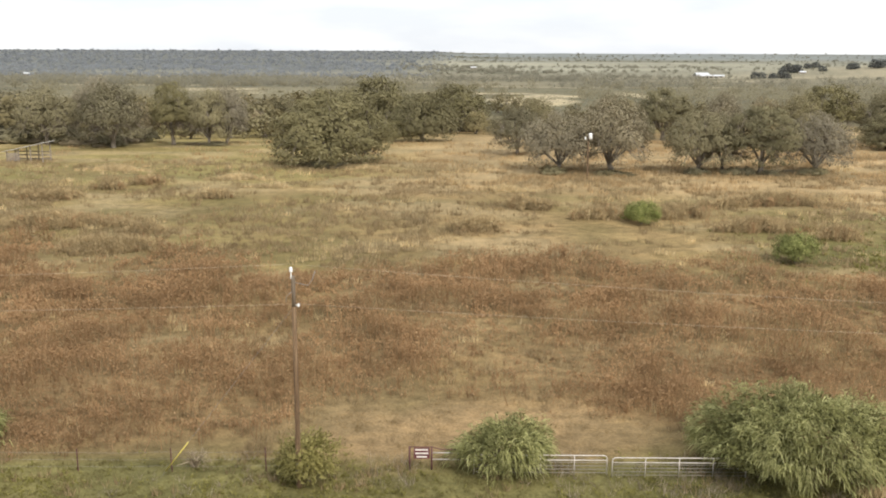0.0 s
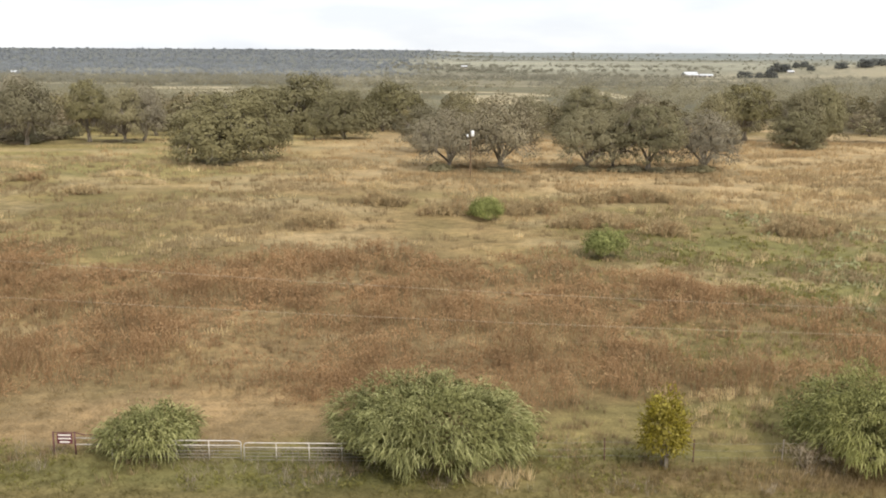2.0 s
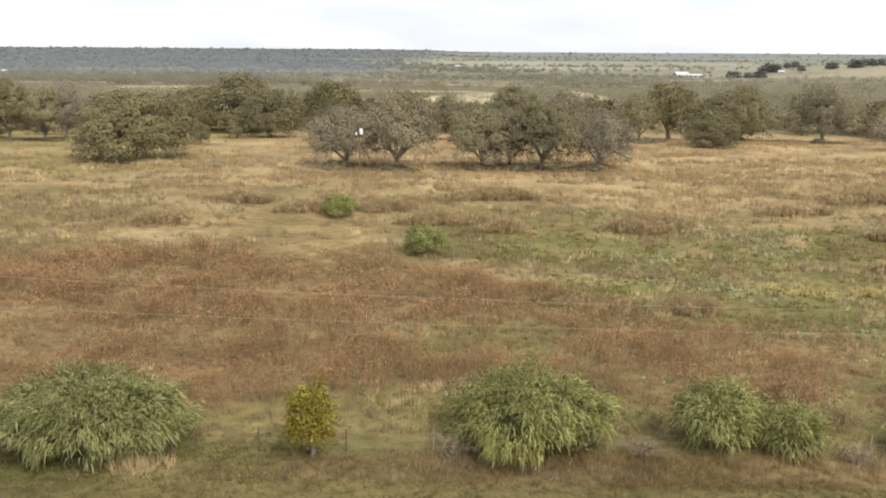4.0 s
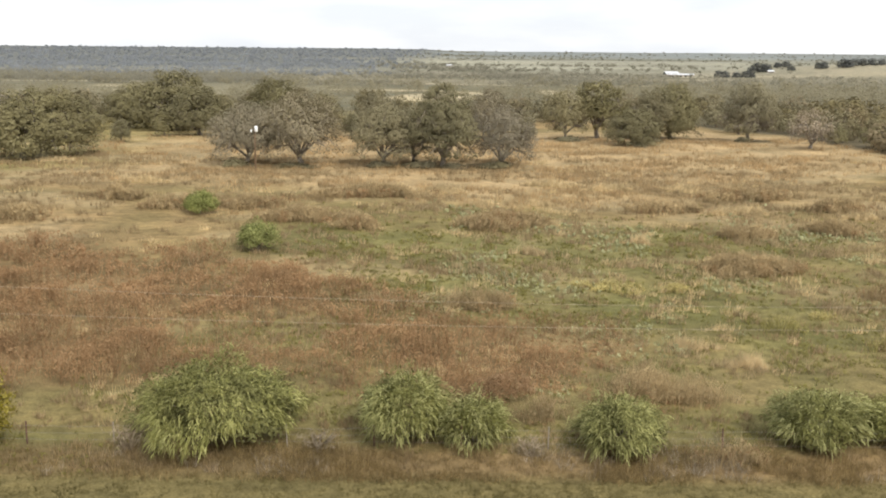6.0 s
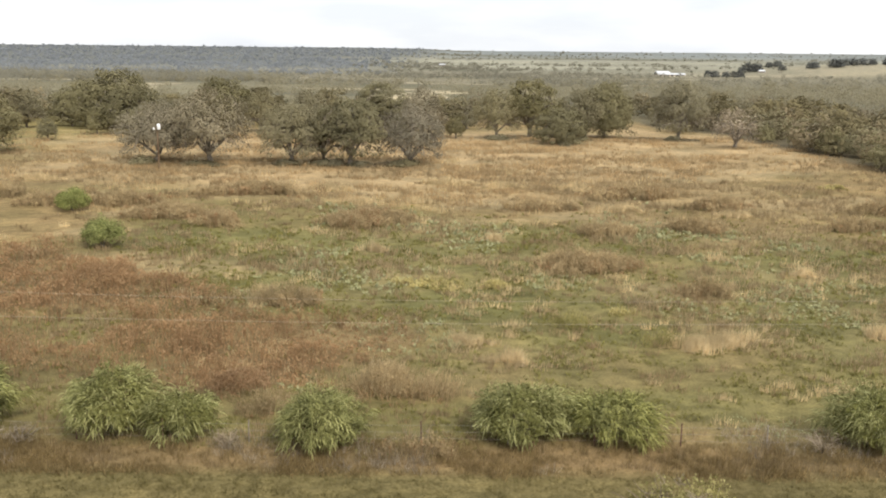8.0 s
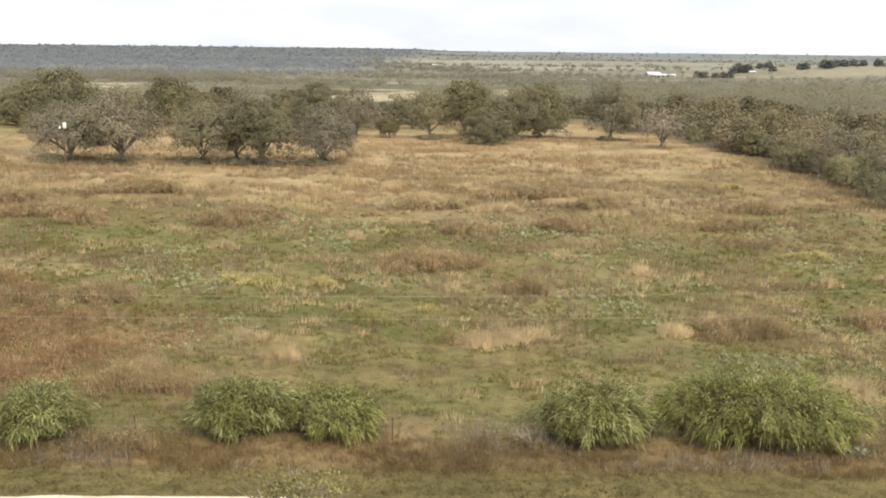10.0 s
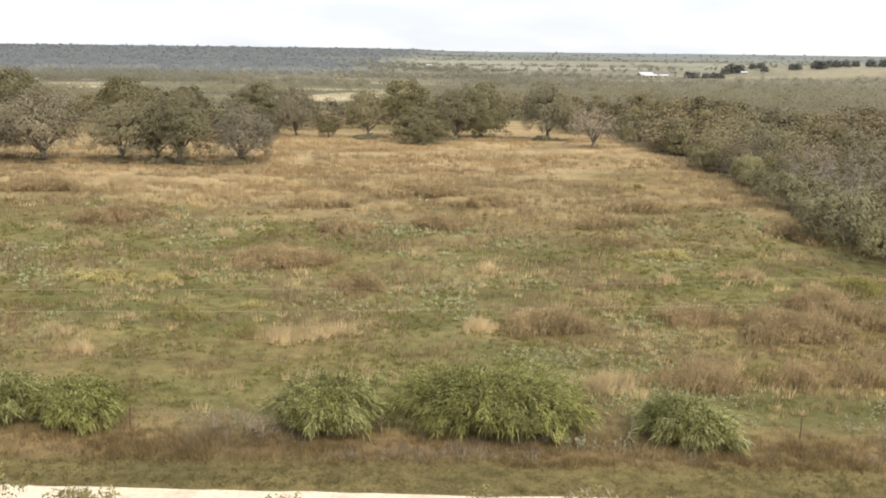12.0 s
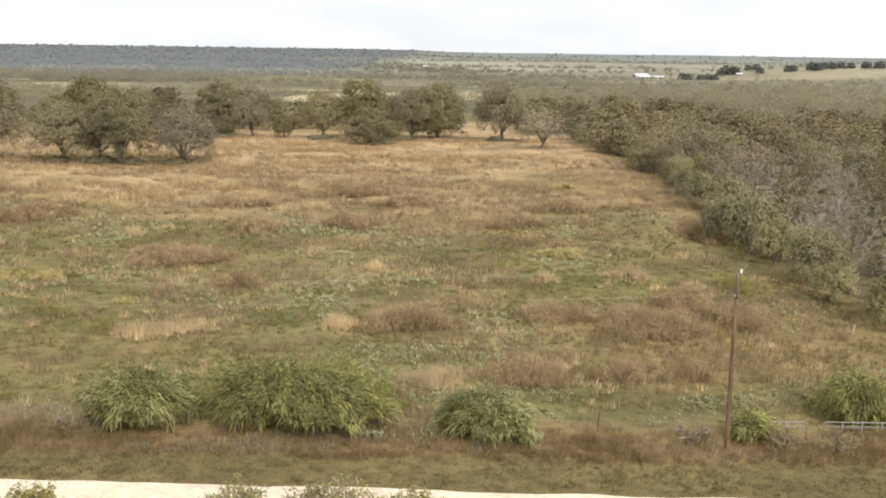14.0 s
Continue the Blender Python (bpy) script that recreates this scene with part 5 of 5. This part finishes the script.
def utility_pole(x, y, base, top, label, lean=(0, 0), thick=1.0):
    po = thing("utility_pole", pose(x, y, base), label, "utility pole", "poles of the power line")
    L = top - base
    q = Shape()
    q.tube([(lean[0] * t * L, lean[1] * t * L, z_) for t, z_ in ((-0.05, -0.6), (0.0, 0), (0.5, L * 0.5), (0.86, L * 0.86))], [k_ * thick for k_ in (0.15, 0.145, 0.12, 0.105)], 12)
    part("shaft", q.mesh("shaft", M_POLE, True), po, "dark weathered timber shaft")
    q = Shape()
    q.tube([(lean[0] * t * L, lean[1] * t * L, t * L) for t in (0.86, 0.93, 0.985, 1.0)], [k_ * thick for k_ in (0.104, 0.1, 0.095, 0.08)], 12)
    part("pole_top", q.mesh("pole_top", M_POLETOP, True), po, "bleached bare timber top")
    return po, L


# line: first pole by the gate
PA, PC = (-6.95, 45.85), (134.42, 45.25)
po, L = utility_pole(*PA, hz(*PA), 11.35, "wooden utility pole with white insulator beside the gate", thick=1.0)
q = Shape()
q.tube([(-0.1, 0, L - 0.15), (-0.1, 0, L + 0.2)], [0.035, 0.03], 8)
part("pin_bracket", q.mesh("pin_bracket", M_PORC), po, "white fibreglass pin")
q = Shape()
insulator(q, -0.1, 0, L + 0.15, 0.1, 0.3)
part("insulator", q.mesh("insulator", M_PORC, True), po, "white porcelain insulator")
q = Shape()
q.tube([(0.1, 0, L - 0.35), (0.75, 0, L - 0.5), (0.95, 0, L - 0.2), (1.1, 0, L + 0.25)], 0.018, 6)
q.tube([(0.05, 0, L - 0.7), (-0.35, 0, L - 1.05), (-0.4, 0, L - 1.4)], 0.018, 6)
part("jumper_wire", q.mesh("jumper_wire", M_STEEL, True), po, "light bent jumper wire")
q = Shape()
insulator(q, 0.24, -0.05, L - 1.6, 0.075, 0.18)
q.tube([(0.0, 0, L - 1.5), (0.24, -0.05, L - 1.5)], 0.03, 6)
part("neutral_bracket", q.mesh("neutral_bracket", M_PORC, True), po)
q = Shape()
q.box((0.05, -0.2, 1.15), (0.34, 0.16, 0.5), bevel=0.03)
part("meter_box", q.mesh("meter_box", M_STEEL), po, "small grey metal box")

po2, L2 = utility_pole(*PC, hz(*PC), 10.45, "weathered wooden utility pole in the fence row", (-0.012, 0))
q = Shape()
insulator(q, 0.06, 0, L2 - 0.04, 0.075, 0.26)
part("insulator", q.mesh("insulator", M_PORC, True), po2, "white porcelain insulator")
q = Shape()
q.tube([(0.05, 0, L2 - 1.3), (-0.22, -0.05, L2 - 1.3)], 0.03, 6)
insulator(q, -0.22, -0.05, L2 - 1.38, 0.08, 0.2)
part("neutral_bracket", q.mesh("neutral_bracket", M_STEEL, True), po2)
q = Shape()
q.tube([(0.06, 0, L2 + 0.1), (0.2, 0, L2 + 0.25), (0.38, 0, L2 + 0.45)], 0.018, 6)
part("jumper_wire", q.mesh("jumper_wire", M_STEEL, True), po2)

PB = (24.6, 161.6)
po3, L3 = utility_pole(*PB, hz(*PB), 9.0, "far wooden pole with white transformers in the pasture")
for dx, zt, r, hh in ((0.3, -0.75, 0.3, 1.0), (-0.55, -0.85, 0.14, 0.45)):
    q = Shape()
    q.lathe([(r * 0.9, 0), (r, 0.05), (r, hh * 0.85), (r * 0.8, hh * 0.95), (r * 0.2, hh)], 12, (dx, -0.15, L3 + zt))
    part("transformer" if r > 0.2 else "cutout", q.mesh("can", M_PORC, True), po3, "white metal can")


def catenary(a, b, sag, n=28):
    a, b = Vector(a), Vector(b)
    return [tuple(a.lerp(b, t) - Vector((0, 0, 4 * sag * t * (1 - t)))) for t in np.linspace(0, 1, n)]


zA, zC = hz(*PA), hz(*PC)
PL, PR = (-95.0, 46.2), (168.0, 46.5)
for a, b, sag, nm in [((PA[0] - 0.15, PA[1], 11.95), (PC[0] - 0.05, PC[1], zC + L2 + 0.25), 2.35, "power_line"),
                      ((PA[0] + 0.24, PA[1], zA + L - 1.45), (PC[0] - 0.3, PC[1], zC + L2 - 1.25), 1.85, "neutral_wire"),
                      ((PL[0], PL[1], 12.3), (PA[0] - 0.15, PA[1], 11.95), 1.3, "power_line"),
                      ((PL[0], PL[1], 10.6), (PA[0] + 0.24, PA[1], zA + L - 1.45), 1.0, "neutral_wire"),
                      ((PC[0] - 0.05, PC[1], zC + L2 + 0.1), (PR[0], PR[1], 4.2), 0.5, "service_wire")]:
    q = Shape()
    q.tube(catenary(a, b, sag), 0.006, 5)
    tagged(new(nm, q.mesh(nm, M_WIRE, True)), "thin light metal wire strung between poles", "wire", "wires of the power line")

# the next poles of the line, beyond the view
for x, y, top in ((PL[0], PL[1], 12.0), (PR[0], PR[1], 4.6)):
    utility_pole(x, y, hz(x, y), top, "plain wooden pole carrying the line onward")

# guy wire with its yellow marker
gw = thing("guy_wire", pose(-14.5, 46.8, hz(-14.5, 46.8)), "steel guy wire with a yellow plastic marker", "guy wire")
q = Shape()
q.tube([(0, 0, 0), (PA[0] + 14.5, PA[1] - 46.8, zA + L - 1.6 - hz(-14.5, 46.8))], 0.008, 5)
part("strand", q.mesh("strand", M_STEEL), gw)
d = Vector((PA[0] + 14.5, PA[1] - 46.8, zA + L - 1.6)).normalized()
q = Shape()
q.tube([tuple(d * 0.5), tuple(d * 2.7)], 0.032, 8)
part("marker", q.mesh("marker", M_YPLAST, True), gw, "yellow plastic guard tube")


# ---------------------------------------------------------------- gates and fence
def pipe_gate(x, y, length, label, mat=M_GATE, high=1.2, low=0.12, turn=0.0, uprights=3, rails=5):
    g = thing("pipe_gate", pose(x, y, hz(x + length / 2, y), 0, 0, turn), label, "gate", "pipe gates")
    q = Shape()
    r, c = 0.03, 0.16
    q.tube([(0.04, 0, low), (0.04, 0, high - c), (0.04 + c * 0.3, 0, high - c * 0.3), (0.04 + c, 0, high), (length - c - 0.04, 0, high), (length - 0.04 - c * 0.3, 0, high - c * 0.3), (length - 0.04, 0, high - c), (length - 0.04, 0, low)], r, 8)
    part("gate_frame", q.mesh("gate_frame", mat, True), g)
    for k in range(1, rails + 1):
        z_ = high - (high - low) * k / 5.5 if k > 1 else high - 0.27
        q = Shape()
        q.tube([(0.05, 0, z_), (length - 0.05, 0, z_)], r * (0.95 if k == 1 else 0.45), 8)
        part("rail", q.mesh("rail", mat if k == 1 else M_STEEL, True), g)
    for k in range(uprights):
        q = Shape()
        xx = length * (k + 1) / (uprights + 1)
        q.tube([(xx, -0.035, low), (xx, -0.035, high)], r * 0.8, 8)
        part("upright", q.mesh("upright", mat, True), g)
    return g


pipe_gate(9.55, 47.0, 7.2, "long pale pipe gate closed across the entrance")
pipe_gate(2.2, 47.3, 7.2, "long pale pipe gate closed across the entrance")
pipe_gate(137.3, 46.9, 2.3, "narrow weathered pipe gate in the fence row", high=1.15, uprights=1, rails=2, mat=M_STEEL)
pipe_gate(140.5, 46.9, 4.6, "weathered pipe gate in the fence row", high=1.15, rails=2, mat=M_STEEL)
# red end panel with sign
gp = thing("gate_panel", pose(-1.25, 48.0, hz(-1.2, 48)), "dark red pipe panel carrying a maroon sign", "fence panel")
q = Shape()
q.tube([(0, 0, -0.2), (0, 0, 1.36)], 0.05, 8)
part("post", q.mesh("post", M_REDPIPE, True), gp)
q = Shape()
q.tube([(1.2, 0, -0.2), (1.2, 0, 1.36)], 0.05, 8)
part("post", q.mesh("post", M_REDPIPE, True), gp)
for z_, mt, x_ in ((1.33, M_REDPIPE, 1.2), (1.0, M_GATE, 3.4), (0.62, M_GATE, 3.4)):
    q = Shape()
    q.tube([(0 if x_ < 2 else 1.2, 0, z_), (x_, 0, z_)], 0.03, 8)
    part("rail", q.mesh("rail", mt, True), gp)
q = Shape()
q.tube([(1.2, 0, 1.33), (1.7, 0, 1.2), (3.4, 0, 1.17)], 0.03, 8)
part("brace", q.mesh("brace", M_REDPIPE, True), gp)
q = Shape()
q.box((0.66, -0.07, 1.0), (0.86, 0.02, 0.62), bevel=0.004)
sg = part("sign_board", q.mesh("sign_board", M_SIGN), gp, "maroon sign board")
for z_, w_ in ((1.2, 0.7), (1.0, 0.7), (0.8, 0.56)):
    q = Shape()
    q.box((0.66, -0.085, z_), (w_, 0.008, 0.085))
    part("lettering_bar", q.mesh("lettering_bar", M_SIGNBAR), sg)

fe = thing("wire_fence", pose(0, 0, 0), "sagging wire fence on thin steel posts", "fence")
FENCE_Y = 47.6
for x in list(np.arange(24.5, 134, 4.9)) + list(np.arange(-60, -8, 5.1)):
    q = Shape()
    zz = hz(x, FENCE_Y)
    q.tube([(x, FENCE_Y, zz - 0.3), (x + 0.03 * math.sin(x), FENCE_Y, zz + 1.35)], 0.035, 5)
    part("post", q.mesh("post", M_REDPIPE if int(x) % 3 else M_OLDWOOD), fe)
for x0, x1 in ((17.5, 134.5), (-62, -7.2)):
    for z_ in (0.35, 0.75, 1.15):
        q = Shape()
        xs = np.linspace(x0, x1, 60)
        q.tube([(a, FENCE_Y - 0.04, hz(a, FENCE_Y) + z_ - 0.05 * abs(math.sin(a * 0.64))) for a in xs], 0.005, 4)
        part("strand", q.mesh("strand", M_STEEL), fe)

# ---------------------------------------------------------------- shed and far buildings
SX, SY = -81.5, 185.5
sh = thing("open_shed", pose(SX, SY, hz(SX, SY), 0, 0, -4), "open grey wooden shed with slanting tin roof", "shed")
for k in range(4):
    for j in range(2):
        q = Shape()
        q.box((-3.6 + 2.4 * k, -1.6 + 3.2 * j, 1.1 + 0.28 * k - 0.1), (0.18, 0.18, 2.4 + 0.55 * k), bevel=0.02)
        part("post", q.mesh("post", M_OLDWOOD), sh)
q = Shape()
q.box((0, 0, 2.95), (9.0, 4.4, 0.1), (0, -12.5, 0), 0.02)
part("roof", q.mesh("roof", M_TIN), sh)
for k in range(7):
    q = Shape()
    q.box((-2.3, -1.75, 0.3 + 0.24 * k), (2.6, 0.05, 0.17), bevel=0.01)
    part("board", q.mesh("board", M_OLDWOOD), sh)
for k in range(3):
    q = Shape()
    q.box((0, 1.75, 0.4 + 0.7 * k), (7.6, 0.05, 0.2), bevel=0.01)
    part("board", q.mesh("board", M_OLDWOOD), sh)


def barn(x, y, w, d, h, roof, turn, label):
    b = thing("barn", pose(x, y, hz(x, y), 0, 0, turn), label, "barn", "far farm buildings")
    q = Shape()
    q.box((0, 0, h / 2 - 0.5), (w, d, h + 1.0))
    part("wall", q.mesh("wall", M_WALL), b)
    q = Shape()
    v = [(-w * 0.53, -d * 0.56, h), (w * 0.53, -d * 0.56, h), (w * 0.53, 0, h + roof), (-w * 0.53, 0, h + roof), (w * 0.53, d * 0.56, h), (-w * 0.53, d * 0.56, h)]
    v += [(a, b_, c - 0.4) for a, b_, c in v]
    q.add(v, [(0, 1, 2, 3), (3, 2, 4, 5), (7, 6, 9, 8), (8, 9, 11, 10), (0, 3, 9, 6), (3, 5, 11, 9), (1, 7, 8, 2), (2, 8, 10, 4), (0, 6, 7, 1), (5, 4, 10, 11)])
    part("roof", q.mesh("roof", M_WHITE), b, "white metal roof")
    # Near-black slabs on the wall stand in for the shade of open doorways.
    for k in range(3):
        q = Shape()
        q.box((-w * 0.3 + w * 0.3 * k, -d / 2 - 0.05, h * 0.4), (w * 0.16, 0.3, h * 0.75))
        part("door", q.mesh("door", M_DARK), b)
    return b


for x, y, w, d, h, r, turn, lab in [(482, 1840, 26, 20, 5, 6, 12, "white-roofed barn among distant pastures"), (512, 1850, 30, 12, 3.5, 2.5, -8, "long low white-roofed barn among distant pastures"),
                                    (-700, 1600, 9, 7, 3.5, 2, 20, "white farm shed before the ridge"),
                                    (648, 1770, 11, 8, 3, 2, 0, "pale farm shed on the knoll"),
                                    (60, 2300, 14, 9, 3.5, 2, 0, "small white barn in the far valley")]:
    barn(x, y, w, d, h, r, turn, lab)

# oaks on the far knoll
KN = [make_tree("knoll_oak", "dark round oak on the far knoll", "tree", "oaks on the knoll", list(zip(("trunk", "crown"), oak(np.random.RandomState(71), 13, 17, 40, 45, 0.9, M_KNOLL, base=0.12, limbs=5, wisps=0.1, twigs=False, lump=1.1))))]
for x, y, s in [(622, 1800, 1.25), (636, 1805, 1.45), (650, 1800, 1.25), (692, 1790, 0.85), (704, 1900, 0.9), (720, 1900, 1.0), (747, 1800, 0.95), (758, 1805, 1.0), (793, 1800, 1.3), (804, 1805, 1.2), (824, 1830, 1.15),
                (840, 1830, 1.1), (862, 1840, 1.1), (880, 1840, 1.0), (905, 1830, 1.2), (930, 1830, 1.3), (985, 1840, 1.4), (492, 1550, 0.95), (503, 1552, 0.9), (520, 1550, 0.8), (534, 1550, 0.85), (545, 1552, 0.75)]:
    plant(KN[0], x, y, s, s * 0.95, x * 7 % 360)
